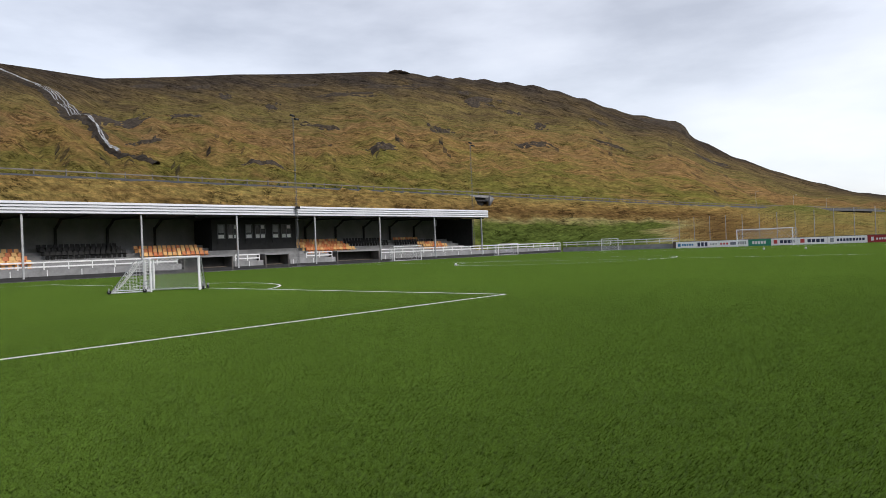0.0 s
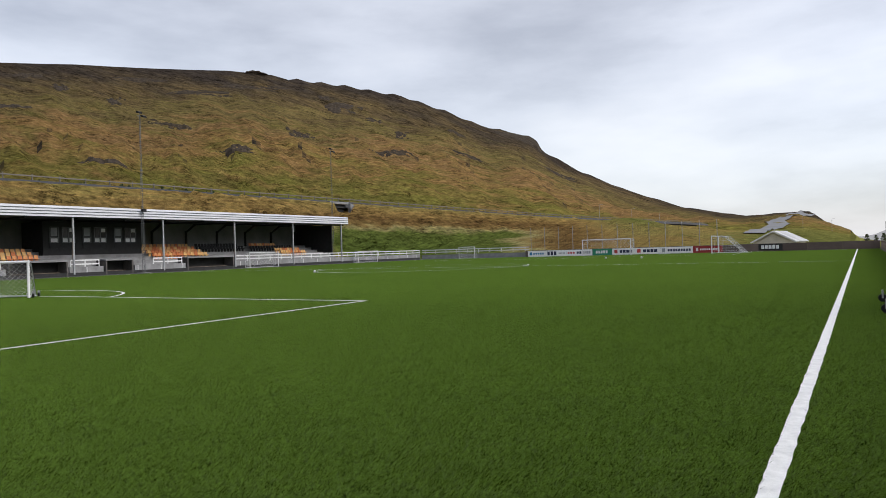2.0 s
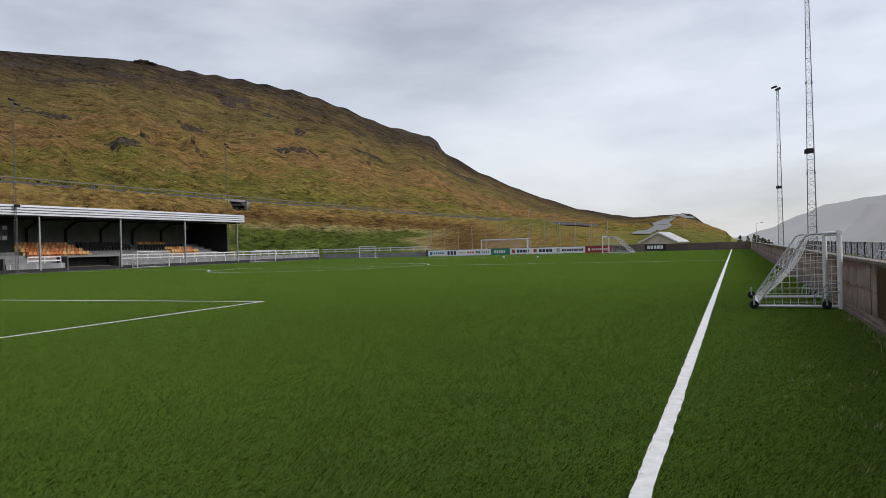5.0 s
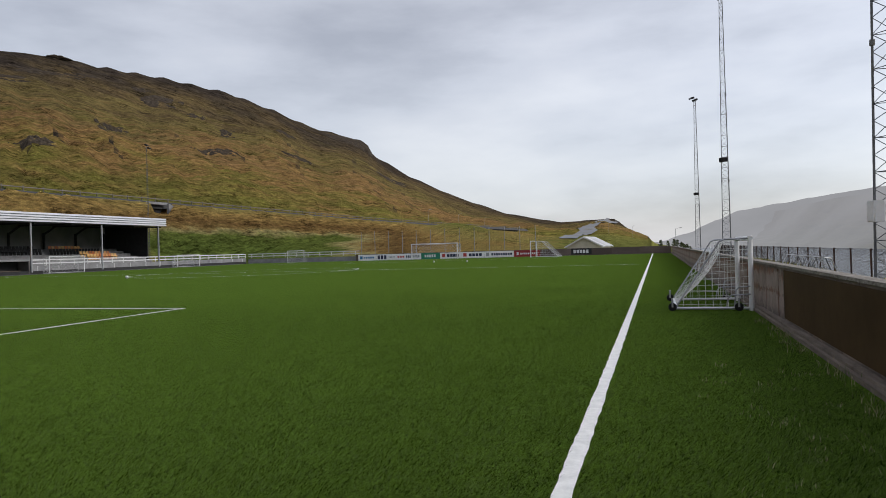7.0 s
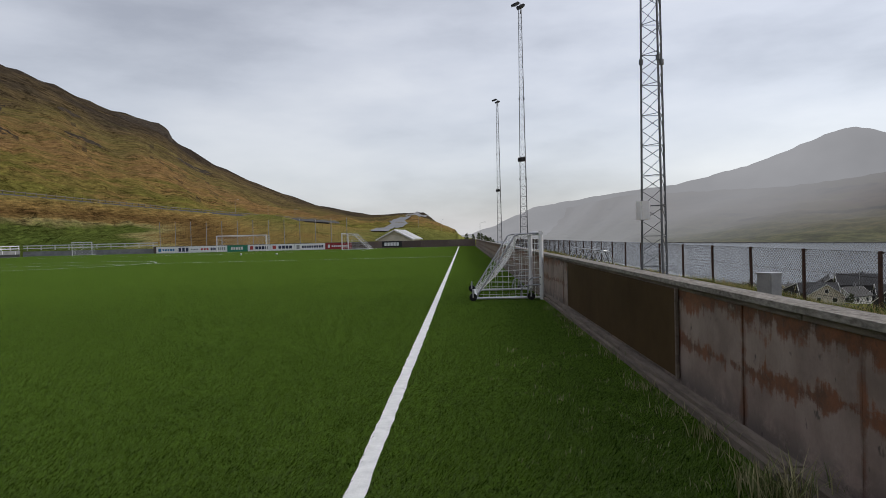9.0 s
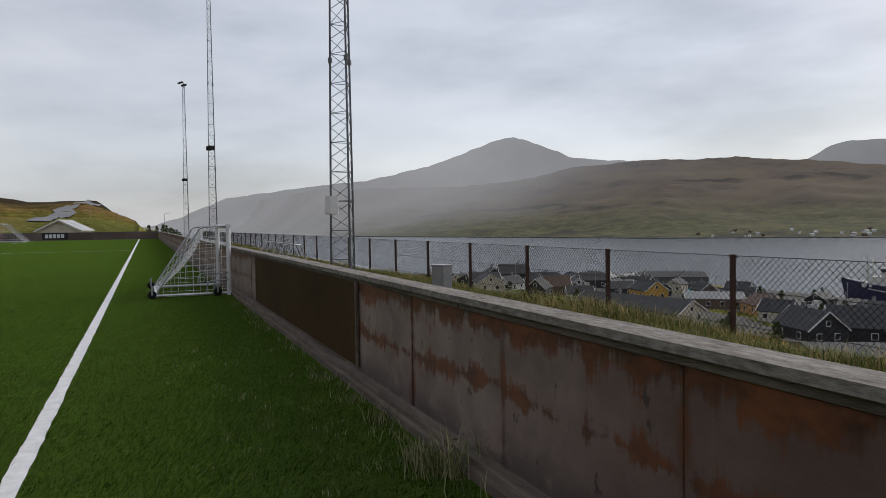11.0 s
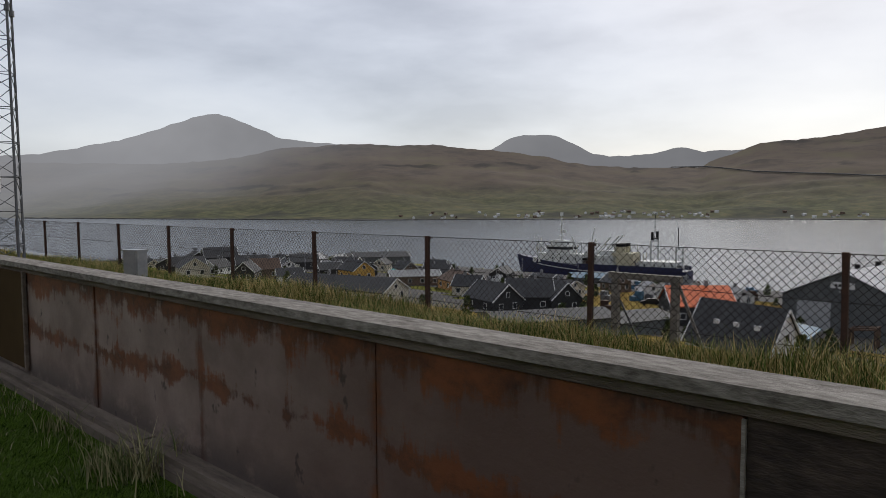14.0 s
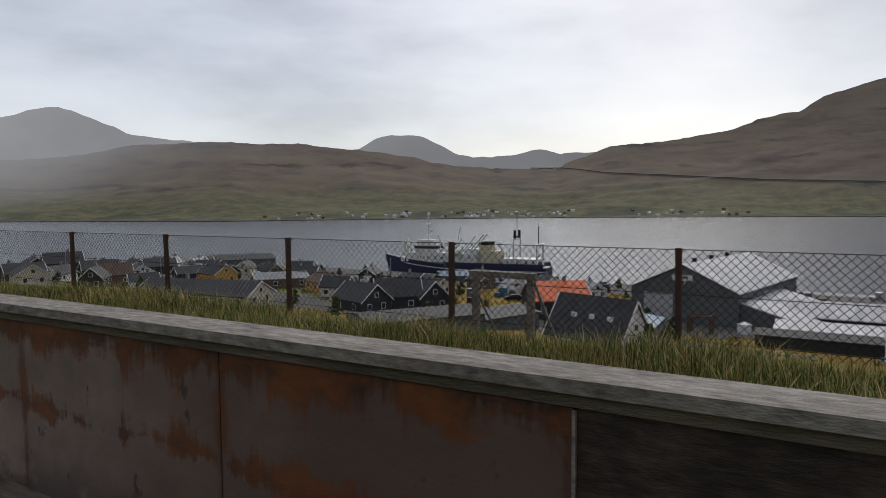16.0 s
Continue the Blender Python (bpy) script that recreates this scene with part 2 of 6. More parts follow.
M_WOOD = material("grey_weathered_timber", [(0.070, 0.060, 0.050), (0.215, 0.195, 0.172), (0.37, 0.345, 0.31)], 2.2, 0.9, 0.30, 60, stretch=(3.0, 1, 3.0), fine=0.6, spec=0.2, detail=9)
M_KERB = material("brown_timber", [(0.075, 0.058, 0.046), (0.22, 0.18, 0.145)], 2.2, 0.9, 0.6, 40, stretch=(6, 1, 6))
M_DRY = material("rough_grass", [(0.034, 0.066, 0.011), (0.100, 0.145, 0.026), (0.200, 0.205, 0.055), (0.42, 0.32, 0.14)], 0.45, 0.85, 0, island=0.8, spec=0.1)
M_SOIL = material("bank_soil", [(0.045, 0.048, 0.018), (0.10, 0.095, 0.036)], 1.2, 0.95, 0.8, 14)


def panel_material():
    """Grey-buff board with rust-brown stains that run down from the top edge and along a band at mid height."""
    m = bpy.data.materials.new("stained_board")
    m.use_nodes = True
    nt = m.node_tree
    n, l = nt.nodes.new, nt.links.new
    b = nt.nodes["Principled BSDF"]
    b.inputs["Roughness"].default_value, b.inputs["Specular IOR Level"].default_value = 0.62, 0.35
    geo = n("ShaderNodeNewGeometry")
    sep = n("ShaderNodeSeparateXYZ")
    l(geo.outputs["Position"], sep.inputs[0])

    def tex(scale, stretch, detail=7, rough=0.6):
        mp, t = n("ShaderNodeMapping"), n("ShaderNodeTexNoise")
        mp.inputs["Scale"].default_value = stretch
        l(geo.outputs["Position"], mp.inputs["Vector"])
        l(mp.outputs[0], t.inputs["Vector"])
        t.inputs["Scale"].default_value, t.inputs["Detail"].default_value, t.inputs["Roughness"].default_value = scale, detail, rough
        return t.outputs["Fac"]

    def math(op, a, c):
        x = n("ShaderNodeMath")
        x.operation = op
        for i, v in enumerate((a, c)):
            if isinstance(v, (int, float)):
                x.inputs[i].default_value = v
            else:
                l(v, x.inputs[i])
        return x.outputs[0]

    def span(v, a, c):
        x = n("ShaderNodeMapRange")
        x.inputs["From Min"].default_value, x.inputs["From Max"].default_value = a, c
        l(v, x.inputs["Value"])
        return x.outputs[0]

    def mix(fac, a, col):
        x = n("ShaderNodeMix")
        x.data_type = "RGBA"
        l(fac, x.inputs["Factor"])
        l(a, x.inputs["A"])
        if isinstance(col, tuple):
            x.inputs["B"].default_value = (*col, 1)
        else:
            l(col, x.inputs["B"])
        return x.outputs["Result"]

    base = n("ShaderNodeValToRGB")
    e = base.color_ramp.elements
    e[0].position, e[0].color = 0.35, (0.190, 0.142, 0.122, 1)
    e[1].position, e[1].color = 0.66, (0.300, 0.232, 0.202, 1)
    l(tex(3.0, (1, 1, 1)), base.inputs[0])
    z = sep.outputs["Z"]
    runs = tex(1.0, (1, 9.0, 1.1), 9, 0.68)
    blot = tex(2.6, (1, 1, 1.6), 8, 0.7)
    drip = math("ADD", math("MULTIPLY", runs, 0.45), math("MULTIPLY", blot, 0.55))
    top = span(math("ADD", drip, math("MULTIPLY", math("ADD", z, -0.80), 1.05)), 0.475, 0.545)
    near = math("ABSOLUTE", math("ADD", math("ADD", z, -0.60), math("MULTIPLY", tex(0.9, (1, 1, 0.2), 3), 0.22)), 0)
    band = span(math("SUBTRACT", drip, math("MULTIPLY", near, 1.25)), 0.435, 0.485)
    seam = math("PINGPONG", math("ADD", sep.outputs["Y"], 19.98), 0.70)
    joint = span(math("SUBTRACT", drip, math("MULTIPLY", seam, 2.6)), 0.37, 0.49)
    foot = math("MULTIPLY", span(z, 0.30, 0.12), span(blot, 0.40, 0.52))
    rust = math("MAXIMUM", math("MAXIMUM", math("MULTIPLY", top, 0.92), math("MULTIPLY", band, 0.85)), math("MULTIPLY", joint, 0.8))
    rcol = n("ShaderNodeValToRGB")
    e = rcol.color_ramp.elements
    e[0].position, e[0].color = 0.38, (0.026, 0.013, 0.009, 1)
    e[1].position, e[1].color = 0.60, (0.175, 0.056, 0.018, 1)
    l(blot, rcol.inputs[0])
    # the boards nearest the corner have weathered to a darker red-brown
    old = math("MULTIPLY", span(math("ADD", sep.outputs["Y"], math("MULTIPLY", blot, 1.2)), 4.6, 2.6), 0.85)
    c = mix(rust, mix(old, base.outputs[0], (0.098, 0.056, 0.045)), rcol.outputs[0])
    c = mix(math("MULTIPLY", foot, 0.7), c, (0.045, 0.04, 0.04))
    specks = span(tex(9.0, (1, 1, 0.7), 3), 0.66, 0.72)
    c = mix(math("MULTIPLY", specks, 0.7), c, (0.03, 0.024, 0.022))
    l(c, b.inputs["Base Color"])
    bp = n("ShaderNodeBump")
    bp.inputs["Strength"].default_value, bp.inputs["Distance"].default_value = 0.25, 0.01
    l(tex(22, (1, 1, 1)), bp.inputs["Height"])
    l(bp.outputs[0], b.inputs["Normal"])
    return m


M_PANEL = panel_material()
M_PLY = material("dark_weathered_plywood", [(0.012, 0.008, 0.007), (0.030, 0.021, 0.018), (0.070, 0.050, 0.041), (0.20, 0.155, 0.13)], 1.9, 0.8, 0.4, 30, stretch=(1, 1.0, 3.4), fine=0.35, detail=9)
M_BROWN = material("brown_board", [(0.046, 0.028, 0.012), (0.074, 0.047, 0.021)], 1.0, 0.8, 0.05, fine=0.2, spec=0.06)


# ---- building helpers ----
class Shape:
    """Vertices and faces of one mesh."""

    def __init__(self):
        self.v, self.f = [], []

    def add(self, verts, faces):
        k = len(self.v)
        self.v += [tuple(p) for p in verts]
        self.f += [tuple(k + i for i in f) for f in faces]
        return self

    def box(self, c, s, rz=0.0, bevel=0.0):
        hx, hy, hz = s[0] / 2, s[1] / 2, s[2] / 2
        co, si = math.cos(radians(rz)), math.sin(radians(rz))
        if bevel:
            b = min(bevel, hx * 0.9, hy * 0.9)
            ring = [(-hx + b, -hy), (hx - b, -hy), (hx, -hy + b), (hx, hy - b), (hx - b, hy), (-hx + b, hy), (-hx, hy - b), (-hx, -hy + b)]
        else:
            ring = [(-hx, -hy), (hx, -hy), (hx, hy), (-hx, hy)]
        k = len(ring)
        vs = [(c[0] + x * co - y * si, c[1] + x * si + y * co, c[2] + z) for z in (-hz, hz) for x, y in ring]
        return self.add(vs, [tuple(range(k - 1, -1, -1)), tuple(range(k, 2 * k))] + [(i, (i + 1) % k, k + (i + 1) % k, k + i) for i in range(k)])

    def beam(self, p, q, w, h=None):
        return self.tube(p, q, w * 0.7071, 4, h and h / w, turn=45)

    def tube(self, p, q, r, n=6, flat=None, turn=0, r2=None):
        p, q = Vector(p), Vector(q)
        d = (q - p).normalized()
        up = Vector((0, 0, 1)) if abs(d.z) < 0.95 else Vector((0, 1, 0))
        a = d.cross(up).normalized()
        b = a.cross(d)
        vs = []
        for o, rr in ((p, r), (q, r2 if r2 is not None else r)):
            for i in range(n):
                t = math.tau * i / n + radians(turn)
                vs.append(o + a * (rr * math.cos(t)) + b * (rr * (flat or 1) * math.sin(t)))
        return self.add(vs, [tuple(range(n - 1, -1, -1)), tuple(range(n, 2 * n))] + [(i, (i + 1) % n, n + (i + 1) % n, n + i) for i in range(n)])

    def prism(self, outline, axis, a, b):
        """An outline in the two other axes, drawn out along axis from a to b."""
        def at(u, v, w):
            return {"x": (w, u, v), "y": (u, w, v), "z": (u, v, w)}[axis]
        k = len(outline)
        vs = [at(u, v, w) for w in (a, b) for u, v in outline]
        return self.add(vs, [tuple(range(k - 1, -1, -1)), tuple(range(k, 2 * k))] + [(i, (i + 1) % k, k + (i + 1) % k, k + i) for i in range(k)])

    def mesh(self, name, mat, smooth=False):
        me = bpy.data.meshes.new(name)
        me.from_pydata(self.v, [], self.f)
        if len(self.f) > 40000:
            me.materials.append(mat)
            if smooth:
                me.shade_smooth()
            return me
        bm = bmesh.new()
        bm.from_mesh(me)
        if len(bm.faces) < 40000:
            bmesh.ops.recalc_face_normals(bm, faces=bm.faces)
        if smooth:
            for f in bm.faces:
                f.smooth = True
        bm.to_mesh(me)
        bm.free()
        for x in mat if isinstance(mat, (list, tuple)) else (mat,):
            me.materials.append(x)
        return me


def thing(name, label, category, group="", kind="", at=(0, 0, 0), rz=0.0):
    ob = new(name)
    ob.matrix_basis = pose(*at, 0, 0, rz)
    return tagged(ob, label, category, group, kind)


def part(name, shape, mat, parent, label="", smooth=False):
    ob = new(name, shape.mesh(name, mat, smooth))
    ob.parent = parent
    return tagged(ob, label)


def solid(name, shape, mat, label, category, group="", kind="", smooth=False):
    return tagged(new(name, shape.mesh(name, mat, smooth)), label, category, group, kind)


# ---- ground, pitch, water and far shore ----
def knots(table, v):
    if v <= table[0][0]:
        return table[0][1]
    for (a, za), (b, zb) in zip(table, table[1:]):
        if v <= b:
            return za + (zb - za) * (v - a) / (b - a)
    return table[-1][1]


def ease(a, b, v):
    t = min(1.0, max(0.0, (v - a) / (b - a)))
    return t * t * (3 - 2 * t)


# skyline of the moor hill, in degrees of height by bearing; shore slope in metres by distance from the pitch
SKYLINE = [(-130, 11), (-100, 13.5), (-76, 14.1), (-73.8, 13.97), (-69.4, 13.6), (-64.6, 14.0), (-59.5, 14.4), (-48.6, 14.7), (-45.3, 14.5), (-39.1, 13.8), (-34.5, 12.95),
           (-30.9, 11.65), (-28.2, 10.45), (-23.9, 9.25), (-23.3, 8.8), (-23.0, 8.1), (-19.9, 6.2), (-16.3, 4.5), (-12, 2.9), (-7.6, 2.0), (-6.2, 2.05), (-3.2, 2.15), (-2.1, 1.2), (-0.9, 0.5), (0, 0.1)]
SLOPE = [(7, -0.05), (8.5, -0.4), (12, -2.2), (60, -14), (110, -20), (200, -24), (232, -26.5), (242, -33), (400, -40)]
SEA = -30.0
ROAD_X, ROAD_Z = -105.0, 13.2


def ground_height(x, y):
    r = math.hypot(x, y)
    if x > 6:
        return knots(SLOPE, x) - 18.0 * ease(215, 400, y) * ease(15, 60, x)
    az = math.degrees(math.atan2(x, y))
    bump = noise.fractal(Vector((x * 0.02, y * 0.02, 3.1)), 1.0, 2.0, 5)
    rise = ease(-79, -101, x) ** 1.15
    if y > 106 and x < 0:
        rise = max(rise, 0.97 * min(1.0, (y - 106) / (190.0 + 420.0 * ease(-0.30, -0.10, x / y))) * ease(0.03, -0.07, x / y))
    if y < -30:
        rise *= ease(-200, -30, y)
    z = -0.06 + (ROAD_Z + 0.06) * rise
    if 0.02 < rise < 0.97:
        z += 1.5 * bump * min(1, rise * 4)
    if -101.2 < x < -92 and 117.2 < y < 122.8:
        z = min(z, 10.6)
    rf = min(560.0, 118.0 / max(0.02, math.sin(radians(max(0.1, min(90, -az)))))) if az < 0 else 1e9
    if az < -90:
        rf = 118.0 / max(0.35, math.sin(radians(180 + az)))
    if r > rf and az < -0.3:
        ridge = 950.0 if az < -45 else 950.0 + (az + 45) / 45 * 650.0
        s = (r - rf) / (ridge - rf)
        mean = (knots(SKYLINE, az - 1.4) + knots(SKYLINE, az - 0.7) + knots(SKYLINE, az) + knots(SKYLINE, az + 0.7) + knots(SKYLINE, az + 1.4)) / 5
        k = ease(0.90, 0.97, s)
        top = ridge * math.tan(radians(knots(SKYLINE, az) * k + mean * (1 - k))) + 1.4
        if s <= 1:
            g = 0.45 * s + 0.55 * s ** 2.0
            hill = z + (top - z) * g
            rough = math.sin(math.pi * min(1, s)) ** 1.1 * (1 - 0.75 * ease(0.70, 0.92, s))
            gully = noise.fractal(Vector((az * 0.30 + 0.9 * s, s * 1.6, 0.5)), 1.0, 2.1, 5)
            step = noise.fractal(Vector((az * 0.05, s * 9.0, 7.0)), 1.0, 2.0, 4)
            streak = noise.fractal(Vector((az * 0.55 + 7.0 * s, s * 4.0 - az * 0.12, 2.5)), 0.9, 2.1, 5)
            hill += rough * (6.0 * gully + 3.5 * step + 2.2 * bump + 4.0 * streak)
            z = hill
        else:
            z = top - (r - ridge) * 0.12
    return z


def hill_part(az, r):
    """How far a place lies between the road and the ridge; negative on the bank below the road."""
    if az > -0.3 or az < -130:
        return -1.0
    rf = min(560.0, 118.0 / max(0.02, math.sin(radians(min(90, -az))))) if az > -90 else 118.0 / max(0.35, math.sin(radians(180 + az)))
    ridge = 950.0 if az < -45 else 950.0 + (az + 45) / 45 * 650.0
    return (r - rf) / (ridge - rf)


def make_ground():
    s = Shape()
    bearings = np.concatenate([np.arange(-128, 4, 0.33), np.arange(4, 100, 1.0), np.arange(100, 232, 4.0)])
    radii = [0.0, 3, 5, 6, 7, 8, 9, 10.5, 12]
    while radii[-1] < 4600:
        radii.append(radii[-1] * (1.028 if 60 < radii[-1] < 1700 else 1.09))
    nb, nr = len(bearings), len(radii)
    for a in bearings:
        sa, ca = math.sin(radians(a)), math.cos(radians(a))
        for r in radii:
            x, y = r * sa, r * ca
            s.v.append((x, y, ground_height(x, y)))
    for i in range(nb):
        j = (i + 1) % nb
        s.f += [(i * nr + k, i * nr + k + 1, j * nr + k + 1, j * nr + k) for k in range(nr - 1)]
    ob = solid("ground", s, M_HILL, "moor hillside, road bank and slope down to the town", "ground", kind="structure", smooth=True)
    # metres along the hill, metres up across its gullies, and the part of the height climbed
    lie = np.zeros((nb * nr, 3), np.float32)
    for i, a in enumerate(bearings):
        for k, r in enumerate(radii):
            part_up = hill_part(a, r)
            g = 0.45 * part_up + 0.55 * part_up * part_up if part_up > 0 else part_up
            c = max(-80.0, min(-20.0, a))
            fall = 0.60 * (c + 80) - 0.0046 * (c + 80) ** 2
            lie[i * nr + k] = (13 * a, (130 * g if g > 0 else 1700 * g) + 13 * fall * min(1.0, 0.35 + max(0.0, g)), g)
    at = ob.data.attributes.new("slope_run", "FLOAT_VECTOR", "POINT")
    at.data.foreach_set("vector", lie.ravel())
    return ob


make_ground()

turf = Shape().box((-32.1, 45, -0.02), (69.0, 119.0, 0.04))
solid("pitch", turf, M_TURF, "green artificial turf football pitch", "pitch", kind="structure")


def line_strip(pts, w, closed=False):
    """A painted line along the points with slightly ragged edges."""
    rng = random.Random(7)
    s = Shape()
    fine = []
    for (x0, y0), (x1, y1) in zip(pts, pts[1:]):
        d = math.hypot(x1 - x0, y1 - y0)
        k = max(1, int(d / 0.12)) if d > 1 else 1
        for i in range(k):
            fine.append((x0 + (x1 - x0) * i / k, y0 + (y1 - y0) * i / k))
    fine.append(pts[-1])
    n = len(fine)
    for i, (x, y) in enumerate(fine):
        a, b = fine[max(0, i - 1)], fine[min(n - 1, i + 1)]
        dx, dy = b[0] - a[0], b[1] - a[1]
        m = math.hypot(dx, dy) or 1
        nx, ny = -dy / m, dx / m
        for sg in (-1, 1):
            o = sg * (w / 2 + rng.uniform(-0.007, 0.007))
            s.v.append((x + nx * o, y + ny * o, 0.006))
    s.f = [(2 * i, 2 * i + 1, 2 * i + 3, 2 * i + 2) for i in range(n - 1)]
    return s


def arc_points(cx, cy, r, a0, a1, k):
    return [(cx + r * math.cos(radians(a0 + (a1 - a0) * i / k)), cy + r * math.sin(radians(a0 + (a1 - a0) * i / k))) for i in range(k + 1)]


LINES = {
    "touchline": [[(0, -0.06), (0, 100)], [(-64, 0), (-64, 100)]],
    "goal_line": [[(-0.07, 0), (-63.9, 0)], [(-0.07, 100), (-63.9, 100)]],
    "halfway_line": [[(-0.07, 50), (-63.9, 50)]],
    "penalty_box_line": [[(-11.5, 0.07), (-12.03, 16.55), (-52.0, 16.5), (-52.0, 0.07)], [(-12.0, 99.9), (-12.0, 83.5), (-52.0, 83.5), (-52.0, 99.9)]],
    "goal_area_line": [[(-22.8, 99.9), (-22.8, 94.5), (-41.2, 94.5), (-41.2, 99.9)]],
    "centre_circle": [arc_points(-32, 50, 9.15, 0, 360, 120)],
    "penalty_arc": [arc_points(-32, 11, 9.15, 37, 143, 50), arc_points(-32, 89, 9.15, 217, 323, 50)],
}
for name, runs in LINES.items():
    for pts in runs:
        solid(name, line_strip(pts, 0.118), M_LINE, "white line in the turf", "line marking", kind="structure")


def water_material():
    """Ruffled fjord water: the small waves tilt the surface."""
    m = material("fjord_water", [(0.050, 0.066, 0.090), (0.068, 0.086, 0.114)], 0.008, 0.20, 0, stretch=(1, 0.6, 1), spec=0.35)
    nt = m.node_tree
    n, l = nt.nodes.new, nt.links.new
    geo, wave, centre, tilt, add, unit = n("ShaderNodeNewGeometry"), n("ShaderNodeTexNoise"), n("ShaderNodeVectorMath"), n("ShaderNodeVectorMath"), n("ShaderNodeVectorMath"), n("ShaderNodeVectorMath")
    wave.inputs["Scale"].default_value, wave.inputs["Detail"].default_value = 0.9, 3
    l(geo.outputs["Position"], wave.inputs["Vector"])
    centre.inputs[1].default_value = (-0.5, -0.5, -0.5)
    l(wave.outputs["Color"], centre.inputs[0])
    tilt.operation = "MULTIPLY"
    tilt.inputs[1].default_value = (0.36, 0.36, 0.0)
    l(centre.outputs[0], tilt.inputs[0])
    l(tilt.outputs[0], add.inputs[0])
    l(geo.outputs["Normal"], add.inputs[1])
    unit.operation = "NORMALIZE"
    l(add.outputs[0], unit.inputs[0])
    l(unit.outputs[0], nt.nodes["Principled BSDF"].inputs["Normal"])
    return m


sea = Shape()
sea.add([(60, -2500, SEA), (4800, -2500, SEA), (4800, 4600, SEA), (60, 4600, SEA)], [(0, 1, 2, 3)])
solid("water", sea, water_material(), "grey calm fjord water", "water", kind="structure")


def painted_mist_material(name, colors, mist, low, high, near_z=None, scale=0.01):
    """Far slopes with mist painted in as emission, thicker up the fjord."""
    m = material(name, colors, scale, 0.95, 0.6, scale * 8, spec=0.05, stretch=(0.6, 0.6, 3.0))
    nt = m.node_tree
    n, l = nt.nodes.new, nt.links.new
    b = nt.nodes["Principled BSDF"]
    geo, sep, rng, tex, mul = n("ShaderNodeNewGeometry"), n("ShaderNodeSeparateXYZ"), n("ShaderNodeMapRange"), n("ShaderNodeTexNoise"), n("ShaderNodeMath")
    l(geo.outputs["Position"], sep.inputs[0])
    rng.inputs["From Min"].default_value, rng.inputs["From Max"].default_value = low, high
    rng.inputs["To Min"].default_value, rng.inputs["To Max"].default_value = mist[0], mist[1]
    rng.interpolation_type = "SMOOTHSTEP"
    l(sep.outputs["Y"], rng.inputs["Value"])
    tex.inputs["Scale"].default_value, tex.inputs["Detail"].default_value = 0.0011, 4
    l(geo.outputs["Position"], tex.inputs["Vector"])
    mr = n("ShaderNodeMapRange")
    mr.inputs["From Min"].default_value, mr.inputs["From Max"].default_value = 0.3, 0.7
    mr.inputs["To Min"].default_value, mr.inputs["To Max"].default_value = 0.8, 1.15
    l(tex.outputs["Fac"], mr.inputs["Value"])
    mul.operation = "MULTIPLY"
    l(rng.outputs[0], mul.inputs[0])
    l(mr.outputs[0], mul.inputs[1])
    # pale emission mixed over the slope colour acts as haze
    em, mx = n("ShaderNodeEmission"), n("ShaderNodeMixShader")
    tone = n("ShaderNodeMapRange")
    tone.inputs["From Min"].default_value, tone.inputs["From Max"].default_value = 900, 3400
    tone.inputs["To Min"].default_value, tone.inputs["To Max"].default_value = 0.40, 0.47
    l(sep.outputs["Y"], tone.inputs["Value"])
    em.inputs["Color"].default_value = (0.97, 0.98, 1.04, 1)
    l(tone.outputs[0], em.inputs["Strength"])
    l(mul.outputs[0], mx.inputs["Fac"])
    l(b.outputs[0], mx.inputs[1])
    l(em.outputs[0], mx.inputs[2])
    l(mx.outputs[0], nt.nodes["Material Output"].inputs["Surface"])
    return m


# bearing, degrees: the far shore's waterline, its skyline, and the mountains behind
FAR_SHORE = [(0, -0.40), (8.4, -0.50), (16.2, -0.91), (25.7, -1.10), (41, -1.33), (58.7, -1.29), (77.7, -1.22), (92, -1.14), (130, -1.1)]
FAR_RIDGE = [(0, -0.4), (3, 0.3), (7, 1.8), (13, 3.0), (19, 3.1), (26, 3.2), (31, 3.75), (34.2, 4.55), (40.3, 5.0), (43.4, 4.88), (46.9, 4.94), (48.7, 4.7), (52.9, 4.32), (56.6, 3.8), (57.8, 3.4), (60.4, 3.05),
             (64, 2.85), (68.1, 2.8), (68.8, 3.2), (71, 3.98), (72.4, 4.54), (76.7, 4.8), (81.6, 5.5), (83.2, 6.15), (86.2, 6.65), (87.6, 7.55), (91.3, 8.5), (100, 10), (130, 9)]
FAR_PEAKS = [(-6, -0.4), (0, 0.1), (2, 0.6), (6, 2.3), (13, 3.3), (17.2, 3.7), (22.3, 4.85), (26.2, 6.2), (28.2, 6.98), (29.5, 7.2), (30.6, 6.85), (33.3, 5.85), (34.2, 5.35), (37, 5.1), (41, 4.8), (47, 3.0), (50.1, 3.4), (51.6, 4.4), (53.0, 5.35), (54.5, 5.7),
             (57.0, 5.6), (58.5, 4.8), (60.0, 4.05), (61.3, 3.8), (64.6, 3.95), (66.5, 4.42), (68.3, 4.05), (71.3, 4.1), (75, 3.0)]


